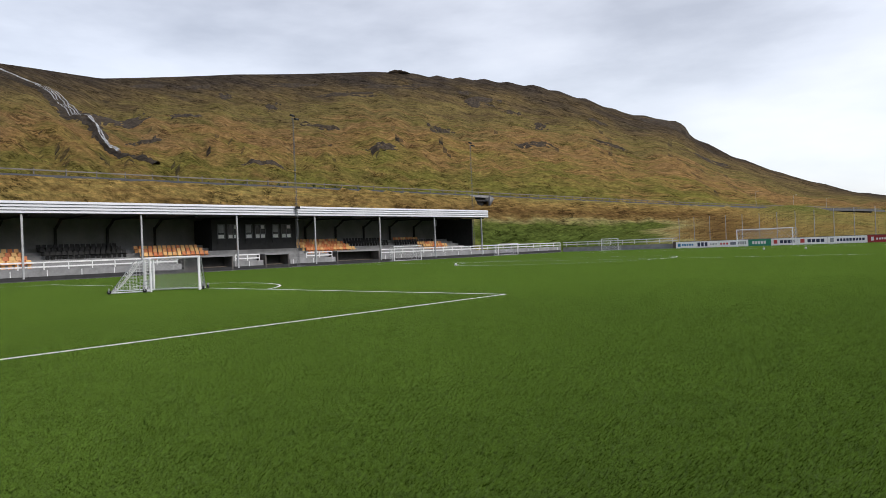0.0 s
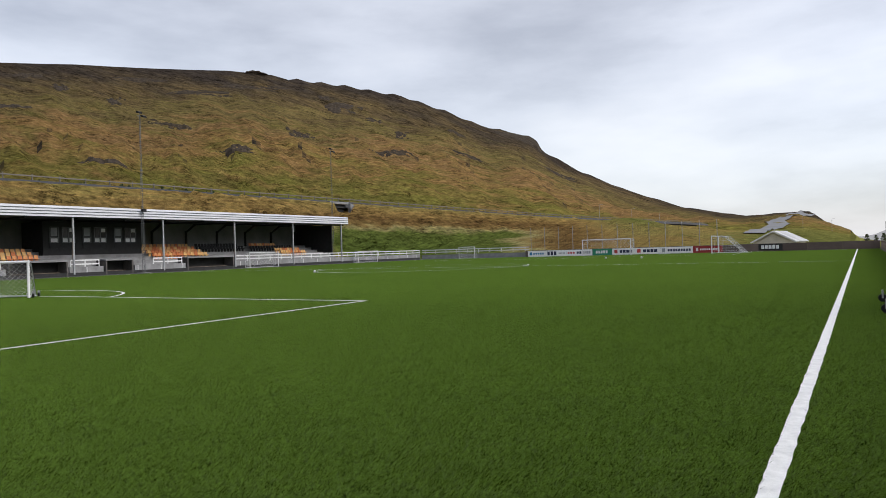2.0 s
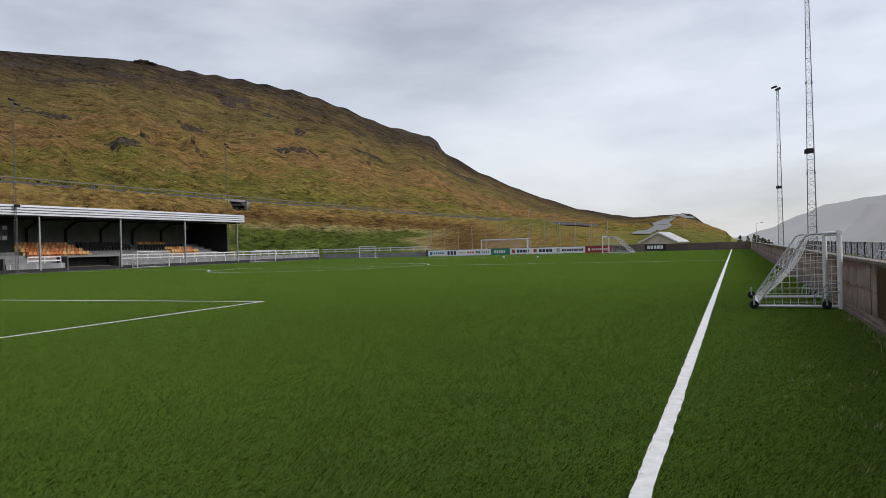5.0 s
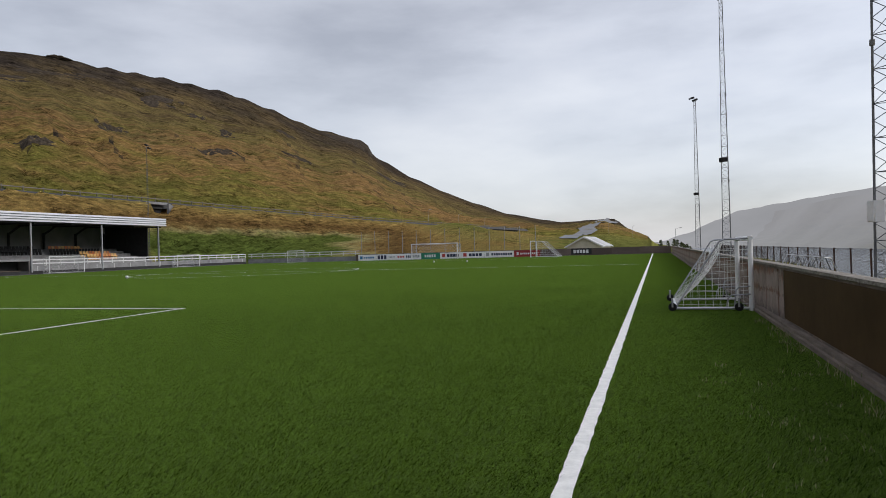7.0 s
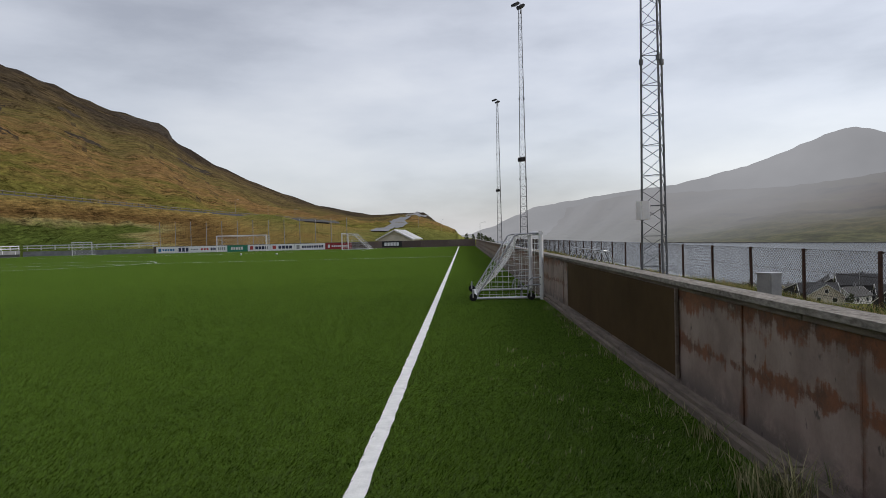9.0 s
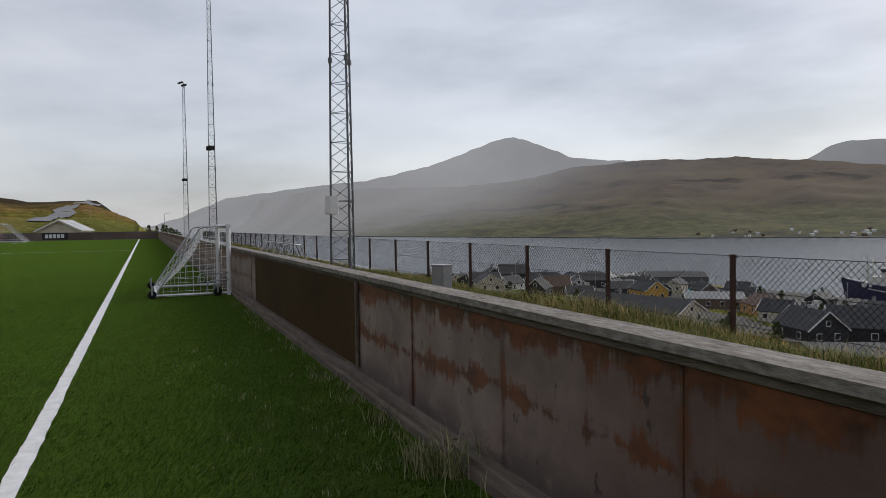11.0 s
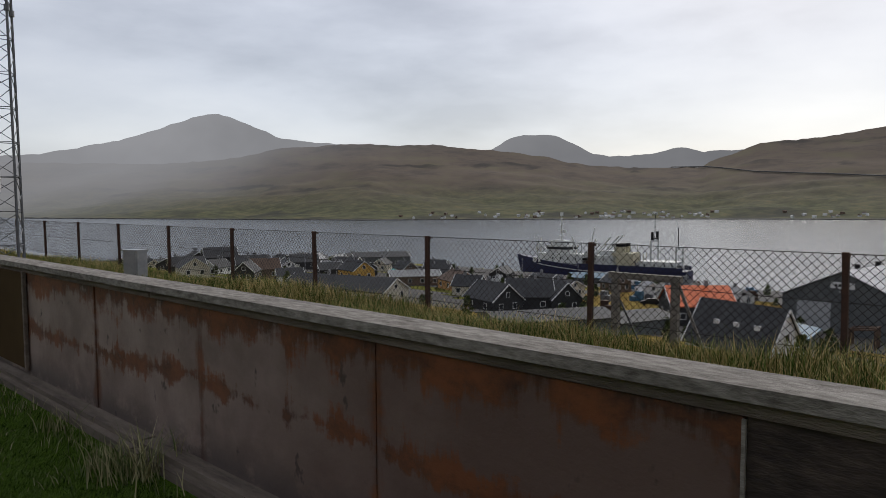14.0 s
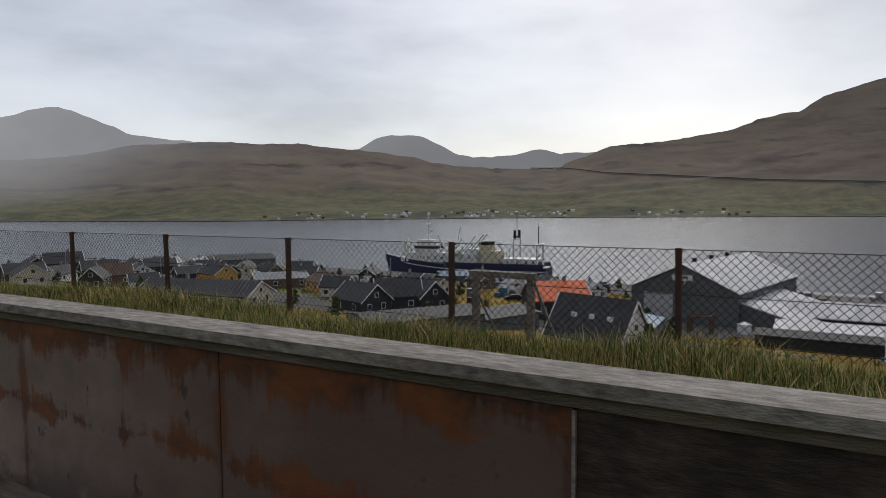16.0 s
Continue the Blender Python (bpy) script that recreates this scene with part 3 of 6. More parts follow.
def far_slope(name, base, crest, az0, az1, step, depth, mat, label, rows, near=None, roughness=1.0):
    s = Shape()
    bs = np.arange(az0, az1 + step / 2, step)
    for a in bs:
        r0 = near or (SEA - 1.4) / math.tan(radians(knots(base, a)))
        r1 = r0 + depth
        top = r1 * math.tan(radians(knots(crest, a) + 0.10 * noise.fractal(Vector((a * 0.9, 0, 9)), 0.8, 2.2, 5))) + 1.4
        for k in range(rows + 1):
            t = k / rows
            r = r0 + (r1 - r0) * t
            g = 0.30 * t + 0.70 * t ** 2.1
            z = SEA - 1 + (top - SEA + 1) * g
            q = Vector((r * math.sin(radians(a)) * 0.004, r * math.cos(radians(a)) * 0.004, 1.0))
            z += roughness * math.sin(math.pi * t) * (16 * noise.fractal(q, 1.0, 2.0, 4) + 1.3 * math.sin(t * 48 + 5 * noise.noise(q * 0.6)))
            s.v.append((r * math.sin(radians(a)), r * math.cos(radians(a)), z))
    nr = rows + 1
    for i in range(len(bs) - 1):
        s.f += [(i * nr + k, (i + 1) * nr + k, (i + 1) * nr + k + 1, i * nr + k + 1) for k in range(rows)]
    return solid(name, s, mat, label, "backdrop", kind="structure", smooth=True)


M_FAR = painted_mist_material("far_moor_painted_mist", [(0.080, 0.066, 0.054), (0.135, 0.103, 0.078), (0.150, 0.130, 0.076)], (0.07, 0.82), 1430, 2550)
M_PEAK = painted_mist_material("mountain_painted_mist", [(0.05, 0.05, 0.055), (0.08, 0.08, 0.08)], (0.74, 0.92), 1500, 4000, scale=0.004)
def far_strata(m):
    """Green pasture along the shore, brown moor above, with dark ledges of rock that follow the height."""
    nt = m.node_tree
    n, l = nt.nodes.new, nt.links.new
    b = nt.nodes["Principled BSDF"]
    old = b.inputs["Base Color"].links[0].from_socket
    geo, sep = n("ShaderNodeNewGeometry"), n("ShaderNodeSeparateXYZ")
    l(geo.outputs["Position"], sep.inputs[0])
    t = n("ShaderNodeTexNoise")
    t.inputs["Scale"].default_value, t.inputs["Detail"].default_value = 0.006, 7
    l(geo.outputs["Position"], t.inputs["Vector"])
    hz = n("ShaderNodeMath")
    hz.operation = "MULTIPLY_ADD"
    hz.inputs[1].default_value = 90
    l(t.outputs["Fac"], hz.inputs[0])
    l(sep.outputs["Z"], hz.inputs[2])
    low = n("ShaderNodeMapRange")
    low.inputs["From Min"].default_value, low.inputs["From Max"].default_value = 125, 30
    l(hz.outputs[0], low.inputs["Value"])
    g = n("ShaderNodeMix")
    g.data_type = "RGBA"
    l(low.outputs[0], g.inputs["Factor"])
    l(old, g.inputs["A"])
    pas = n("ShaderNodeTexNoise")
    pas.inputs["Scale"].default_value, pas.inputs["Detail"].default_value, pas.inputs["Roughness"].default_value = 0.03, 8, 0.7
    l(geo.outputs["Position"], pas.inputs["Vector"])
    pr = n("ShaderNodeValToRGB")
    e = pr.color_ramp.elements
    e[0].position, e[0].color = 0.36, (0.056, 0.056, 0.030, 1)
    e[1].position, e[1].color = 0.66, (0.150, 0.130, 0.060, 1)
    e.new(0.50).color = (0.088, 0.092, 0.044, 1)
    l(pas.outputs["Fac"], pr.inputs[0])
    l(pr.outputs[0], g.inputs["B"])
    sn = n("ShaderNodeMath")
    sn.operation = "SINE"
    sc = n("ShaderNodeMath")
    sc.operation = "MULTIPLY"
    sc.inputs[1].default_value = 0.085
    l(hz.outputs[0], sc.inputs[0])
    l(sc.outputs[0], sn.inputs[0])
    line = n("ShaderNodeMapRange")
    line.inputs["From Min"].default_value, line.inputs["From Max"].default_value = 0.70, 0.97
    line.inputs["To Max"].default_value = 0.75
    l(sn.outputs[0], line.inputs["Value"])
    # the ledges come and go along the slope
    brk, brm, lm = n("ShaderNodeTexNoise"), n("ShaderNodeMapRange"), n("ShaderNodeMath")
    brk.inputs["Scale"].default_value, brk.inputs["Detail"].default_value = 0.007, 6
    l(geo.outputs["Position"], brk.inputs["Vector"])
    brm.inputs["From Min"].default_value, brm.inputs["From Max"].default_value = 0.47, 0.62
    l(brk.outputs["Fac"], brm.inputs["Value"])
    lm.operation = "MULTIPLY"
    l(line.outputs[0], lm.inputs[0])
    l(brm.outputs[0], lm.inputs[1])
    k = n("ShaderNodeMix")
    k.data_type = "RGBA"
    l(lm.outputs[0], k.inputs["Factor"])
    l(g.outputs["Result"], k.inputs["A"])
    k.inputs["B"].default_value = (0.030, 0.028, 0.026, 1)
    l(k.outputs["Result"], b.inputs["Base Color"])


far_strata(M_FAR)
far_slope("backdrop", FAR_SHORE, FAR_RIDGE, 0, 128, 0.4, 1000, M_FAR, "far side of the fjord, terraced moor hills with painted mist", 90)


def far_point(a, elevation):
    """Where the line of sight at a bearing and elevation meets the far slope."""
    r0 = (SEA - 1.4) / math.tan(radians(knots(FAR_SHORE, a)))
    top = (r0 + 1000) * math.tan(radians(knots(FAR_RIDGE, a))) + 1.4
    for k in range(400):
        t = k / 400
        r = r0 + 1000 * t
        q = Vector((r * math.sin(radians(a)) * 0.004, r * math.cos(radians(a)) * 0.004, 1.0))
        z = SEA - 1 + (top - SEA + 1) * (0.30 * t + 0.70 * t ** 2.1)
        z += math.sin(math.pi * t) * (16 * noise.fractal(q, 1.0, 2.0, 4) + 1.3 * math.sin(t * 48 + 5 * noise.noise(q * 0.6)))
        if z - 1.4 >= r * math.tan(radians(elevation)):
            break
    return Vector((r * math.sin(radians(a)), r * math.cos(radians(a)), z))


def far_road():
    """The road cut along the far hillside: a pale roadway on a dark embankment."""
    way = [(66.0, 2.95), (69.2, 2.74), (72.1, 2.33), (76.9, 2.05), (84.0, 1.56), (93.0, 1.2), (104.0, 1.0)]
    pts = [far_point(a, knots(way, a)) for a in np.arange(66, 104.1, 0.5)]
    bank, lane = Shape(), Shape()
    for p in pts:
        d = Vector((p.x, p.y, 0)).normalized()
        bank.v += [tuple(p - d * 7 + Vector((0, 0, 1.0))), tuple(p - d * 3 + Vector((0, 0, 4.0)))]
        lane.v += [tuple(p - d * 3 + Vector((0, 0, 4.0))), tuple(p + d * 5 + Vector((0, 0, 4.9)))]
    for s in (bank, lane):
        s.f += [(2 * i, 2 * i + 2, 2 * i + 3, 2 * i + 1) for i in range(len(pts) - 1)]
    solid("embankment", bank, material("far_embankment", [(0.022, 0.021, 0.020), (0.05, 0.046, 0.042)], 0.05, 0.95, 0.2), "dark stone embankment of the far road", "embankment", kind="structure")
    solid("road", lane, material("far_roadway", [(0.07, 0.07, 0.07), (0.11, 0.106, 0.10)], 0.05, 0.9, 0.1), "grey road along the far hillside", "road", kind="structure")


far_road()


def far_shore_rocks():
    """Dark tidal rock along the far waterline."""
    s = Shape()
    bearings = np.arange(16, 110, 0.25)
    for a in bearings:
        r = (SEA - 1.4) / math.tan(radians(knots(FAR_SHORE, a)))
        d = Vector((math.sin(radians(a)), math.cos(radians(a)), 0))
        h = 1.6 + 1.6 * abs(noise.noise(Vector((a * 3.0, 2.0, 0))))
        for out, z in ((-4, -0.6), (-2.5, h * 0.7), (1.5, h), (9, h + 0.4)):
            s.v.append(tuple(d * (r + out) + Vector((0, 0, SEA + z))))
    s.f += [(4 * i + k, 4 * i + 4 + k, 4 * i + 5 + k, 4 * i + 1 + k) for i in range(len(bearings) - 1) for k in range(3)]
    solid("shore", s, material("tidal_rock", [(0.026, 0.024, 0.022), (0.07, 0.064, 0.056)], 0.06, 0.9, 0.3), "dark tidal rocks along the far shore", "shore", kind="structure")


far_shore_rocks()
far_slope("backdrop", FAR_SHORE, FAR_PEAKS, -6, 75, 0.4, 700, M_PEAK, "mountains behind the fjord with painted mist", 20, near=3900, roughness=0.6)


# ---- boundary wall on the sea side ----
WALL_X = 2.53


def sea_wall():
    w = thing("wall_east", "boundary wall of stained boards with a grey timber cap", "wall", kind="structure")
    core = Shape().box((WALL_X + 0.09, 46, 0.475), (0.10, 117, 0.95))
    part("wall_core", core, M_DCONC, w)
    panel = Shape().box((0, 0, 0), (0.03, 1.390, 0.84)).mesh("panel", M_PANEL)
    ply = Shape().box((0, 0, 0), (0.03, 1.390, 0.84)).mesh("panel", M_PLY)
    y0 = 1.02 - 1.40 * 9
    for i in range(81):
        ob = new("panel", ply if i < 9 else panel)
        ob.parent = w
        ob.matrix_basis = pose(WALL_X + 0.022 + 0.003 * ((i * 7) % 3), y0 + 1.40 * (i + 0.5), 0.495, 0, 0, 0.12 * ((i * 5) % 3 - 1))
    part("joint_strip", Shape().box((WALL_X + 0.004, 1.02, 0.495), (0.012, 0.010, 0.83)), M_WOOD, w, "pale joint strip")
    strip = Shape().box((0, 0, 0), (0.03, 4.18, 0.04)).mesh("batten", M_KERB)
    cap = Shape().box((0, 0, 0), (0.19, 4.198, 0.04), bevel=0.006).mesh("cap_plank", M_WOOD)
    kerb = Shape().box((0, 0, 0), (0.13, 4.17, 0.09), bevel=0.008).mesh("kerb_board", M_KERB)
    low = Shape().box((0, 0, 0), (0.05, 4.17, 0.06)).mesh("kerb_board", M_KERB)
    for i in range(28):
        y = -12.43 + 4.2 * (i + 0.5)
        for me, nm, x, z, rx in ((strip, "batten", WALL_X + 0.012, 0.94, 0.0), (cap, "cap_plank", WALL_X + 0.065, 0.98 + 0.002 * (i % 2), 0.02 * (i % 3 - 1)), (kerb, "kerb_board", WALL_X - 0.03, 0.045, 0.0), (low, "kerb_board", WALL_X - 0.12, 0.025, 0.0)):
            ob = new(nm, me)
            ob.parent = w
            ob.matrix_basis = pose(x, y, z, rx, 0, 0)
    b = thing("hoarding", "plain dark brown board fixed to the wall", "hoarding")
    part("board", Shape().box((WALL_X - 0.012, 9.74, 0.53), (0.02, 6.24, 0.78)), M_BROWN, b)
    for y in (6.60, 12.88):
        part("edge_strip", Shape().box((WALL_X - 0.014, y, 0.53), (0.026, 0.035, 0.80)), M_KERB, b, "worn timber edge strip")


sea_wall()


# ---- wall at the far end ----
M_ENDW = material("brown_concrete", [(0.10, 0.075, 0.066), (0.17, 0.13, 0.115)], 0.4, 0.9, 0.3, 20, per_object=0.4)
end = thing("wall_north", "low brown concrete wall behind the far goal line", "wall", kind="structure")
for i in range(12):
    part("panel", Shape().box((-46.5 + 4.08 * (i + 0.5), 103.0, 0.5), (4.06, 0.22, 1.04 + 0.012 * (i % 3))), M_ENDW, end)


# ---- grandstand ----
SX = -67.5


def grandstand():
    g = thing("grandstand", "long covered stand with white profiled roof edge and dark steel frames", "grandstand")
    y0, y1 = 6.0, 82.9
    # fascia of profiled sheet: each rib a shallow step
    for k in range(4):
        part("fascia_sheet", Shape().prism([(SX + 0.30, 5.98 + 0.28 * k), (SX + 0.48, 6.02 + 0.28 * k), (SX + 0.36, 6.22 + 0.28 * k), (SX + 0.30, 6.25 + 0.28 * k)], "y", y0, y1), M_FASCIA, g)
    part("roof", Shape().prism([(SX + 0.29, 5.95), (SX + 0.29, 7.06), (-78.2, 6.4), (-78.2, 6.2), (SX - 0.2, 6.0)], "y", y0 + 0.01, y1 - 0.01), M_DSHEET, g)
    part("back_wall", Shape().box((-78.0, (y0 + y1) / 2, 4.1), (0.2, y1 - y0, 4.4)), M_GREYWALL, g)
    part("end_wall", Shape().prism([(-70.2, 0.3), (-77.8, 0.3), (-77.8, 6.2), (-70.2, 6.0)], "y", y1 - 0.35, y1 - 0.15), M_BLACK, g)
    part("end_wall", Shape().prism([(-70.2, 0.3), (-77.8, 0.3), (-77.8, 6.2), (-70.2, 6.0)], "y", y0 + 0.15, y0 + 0.35), M_BLACK, g)
    for i in range(8):
        y = 8.6 + 10.42 * i
        part("column", Shape().box((SX + 0.1, y, 3.1), (0.17, 0.17, 5.8)), M_GALV, g)
    for i in range(15):
        y = 9.2 + 5.21 * i
        sh = Shape()
        sh.beam((-77.6, y, 2.2), (-77.6, y, 5.2), 0.22)
        sh.beam((-77.6, y, 5.0), (-75.6, y, 6.02), 0.2)
        sh.beam((-76.0, y, 5.98), (SX + 0.1, y, 5.86), 0.16)
        part("frame", sh, M_BLACK, g)
    for k in range(6):
        x = -69.4 - 1.25 * k
        part("terrace_step", Shape().box((x - 0.6, (y0 + y1) / 2 + 0.0, 0.55 + 0.19 * k), (1.24, y1 - y0 - 1.0, 1.1 + 0.38 * k)), M_CONC, g)
    return g


M_FASCIA = material("white_profiled_sheet", [(0.48, 0.49, 0.53), (0.60, 0.61, 0.65)], 0.3, 0.5, 0)
M_DSHEET = material("dark_roof_lining", [(0.03, 0.032, 0.034), (0.06, 0.062, 0.066)], 0.7, 0.7, 0.1)
M_GREYWALL = material("grey_painted_board", [(0.17, 0.175, 0.18), (0.27, 0.275, 0.28)], 0.6, 0.85, 0.15)
grandstand()


def seat_mesh(mat, name):
    s = Shape()
    s.add([(0.18, -0.21, 0.40), (0.18, 0.21, 0.40), (-0.14, 0.21, 0.36), (-0.14, -0.21, 0.36), (0.18, -0.21, 0.44), (0.18, 0.21, 0.44), (-0.14, 0.21, 0.40), (-0.14, -0.21, 0.40)],
          [(0, 3, 2, 1), (4, 5, 6, 7), (0, 1, 5, 4), (1, 2, 6, 5), (2, 3, 7, 6), (3, 0, 4, 7)])
    s.add([(-0.14, -0.21, 0.40), (-0.14, 0.21, 0.40), (-0.22, 0.19, 0.78), (-0.22, -0.19, 0.78), (-0.18, -0.21, 0.40), (-0.18, 0.21, 0.40), (-0.26, 0.19, 0.78), (-0.26, -0.19, 0.78)],
          [(0, 1, 2, 3), (7, 6, 5, 4), (0, 4, 5, 1), (1, 5, 6, 2), (2, 6, 7, 3), (3, 7, 4, 0)])
    s.box((-0.05, 0, 0.18), (0.06, 0.30, 0.37))
    return s.mesh(name, mat)


# seat blocks: from, to along the stand, rows, colour
SEATS = [(8.0, 20.6, (0, 1, 2, 3), 0), (22.2, 30.2, (2, 3, 4), 1), (31.2, 38.8, (1, 2, 3), 0), (51.8, 60.0, (1, 2, 3, 4), 0), (60.6, 68.0, (3, 4), 1), (72.6, 78.0, (1, 2), 0), (70.0, 75.4, (4,), 0), (69.0, 77.6, (3,), 1)]
seat_meshes = [seat_mesh(M_ORANGE, "seat"), seat_mesh(M_SEATK, "seat")]
for a, b, rows_, colour in SEATS:
    for k in rows_:
        name = "orange and yellow plastic seats on the terrace" if colour == 0 else "black plastic seats on the terrace"
        row = thing("seat_row", name, "seat row", "rows of stand seats", at=(-69.9 - 1.25 * k, a, 1.10 + 0.38 * k))
        for i in range(int((b - a) / 0.52)):
            ob = new("seat", seat_meshes[colour])
            ob.parent = row
            ob.matrix_basis = pose(0, 0.26 + 0.52 * i, 0)


M_BOARDW = material("white_board", [(0.80, 0.80, 0.81), (0.88, 0.88, 0.88)], 0.5, 0.5, 0)
M_GALVD = material("dull_galvanised_steel", [(0.10, 0.105, 0.115), (0.19, 0.195, 0.205)], 2.0, 0.6, 0.05, metal=0.4)
M_BLIND = material("grey_blind", [(0.20, 0.21, 0.22), (0.30, 0.31, 0.32)], 1.0, 0.8, 0)


def press_box():
    b = thing("press_box", "black timber press box with white-framed windows inside the stand", "press box")
    part("body", Shape().box((-75.6, 45.9, 3.75), (4.2, 11.6, 4.3)), M_BLACK, b)
    for c in (42.2, 45.85, 49.6):
        w = part("window", Shape().box((-73.46, c, 4.15), (0.06, 2.8, 2.3)), M_BLACK, b)
        for o in (-0.95, 0.25, 0.98):
            wide = 0.85 if o < 0 else 0.62
            part("pane", Shape().box((-73.42, c + o, 4.45), (0.03, wide, 1.6)), M_GLASS, w)
            fr = Shape()
            for z in (3.62, 4.15, 5.28):
                fr.box((-73.39, c + o, z), (0.03, wide + 0.1, 0.07))
            for sy in (-1, 1):
                fr.box((-73.388, c + o + sy * (wide / 2 + 0.03), 4.45), (0.03, 0.07, 1.72))
            part("window_frame", fr, M_GALVD, w, "grey window frame")
            # pale panels: curtain where o < 0, else reflected light painted white
            if o != 0.25:
                part("pale_pane", Shape().box((-73.402, c + o, 4.75 if o < 0 else 4.98), (0.008, wide * 0.8, 0.9 if o < 0 else 0.42)), M_BLIND if o < 0 else M_WHITE, w, "pale panel for a curtain and reflected light")
            part("notice", Shape().box((-73.40, c + o, 3.84), (0.01, wide * 0.85, 0.46)), M_BOARDW, w, "white paper notice")
    return b


press_box()


# ---- wall and white rail on the stand side ----
def stand_wall():
    w = thing("wall_west", "grey concrete wall with two white rails in front of the stand", "wall", kind="structure")
    for a, b in ((-8, 33.4), (39.4, 43.0), (46.6, 53.2), (60.6, 103.2)):
        part("wall_section", Shape().box((SX, (a + b) / 2, 0.45), (0.22, b - a, 1.0)), M_CONC, w)
    rails = ((-8, 33.0), (39.6, 42.6), (49.0, 52.8), (60.8, 103.2))
    for a, b in rails:
        for z in (1.22, 1.62):
            part("rail", Shape().box((SX, (a + b) / 2, z), (0.06, b - a, 0.13)), M_WHITE, w)
        k = int((b - a) / 2.1) + 1
        for i in range(k + 1):
            part("rail_post", Shape().box((SX - 0.05, a + (b - a) * i / k, 1.28), (0.07, 0.09, 0.72)), M_WHITE, w)
    for i in range(30):
        y = 18.0 + 2.9 * i
        if not any(a < y < b for a, b in ((33, 40), (42.5, 47), (53, 61))):
            part("wall_joint", Shape().box((SX + 0.115, y, 0.46), (0.01, 0.06, 0.9)), M_WHITE, w)
    # the return along the far left corner
    part("wall_section", Shape().box((-57.0, 104.3, 0.35), (21.2, 0.22, 0.8)), M_CONC, w)
    for z in (1.22, 1.62):
        part("rail", Shape().box((-57.0, 104.3, z), (21.2, 0.06, 0.13)), M_WHITE, w)
    for i in range(10):
        part("rail_post", Shape().box((-67 + 2.2 * i, 104.35, 1.28), (0.09, 0.07, 0.72)), M_WHITE, w)
    part("plinth", Shape().box((SX + 0.14, 47.5, 0.18), (0.05, 111, 0.38)), M_BLACK, w, "black painted foot of the wall")
    part("apron", Shape().box((-66.25, 45, 0.012), (2.3, 112, 0.024)), M_ASPH, w)


stand_wall()


def dugout(y0, y1, label):
    d = thing("dugout", label, "dugout", "dugouts")
    part("roof", Shape().prism([(SX + 0.25, 1.50), (SX + 0.25, 1.62), (SX - 1.5, 1.72), (SX - 1.5, 1.60)], "y", y0, y1), M_CONC, d)
    part("back", Shape().box((SX - 1.45, (y0 + y1) / 2, 0.8), (0.1, y1 - y0, 1.6)), M_BLACK, d)
    for y in (y0 + 0.08, y1 - 0.08):
        part("side", Shape().box((SX - 0.6, y, 0.75), (1.6, 0.16, 1.5)), M_DCONC, d)
    part("bench", Shape().box((SX - 1.05, (y0 + y1) / 2, 0.42), (0.42, y1 - y0 - 0.5, 0.08)), M_KERB, d)


dugout(33.6, 39.2, "low dark dugout set into the wall")
dugout(53.4, 60.4, "low dark dugout set into the wall")
dugout(43.2, 46.4, "dark players' entrance set into the wall")


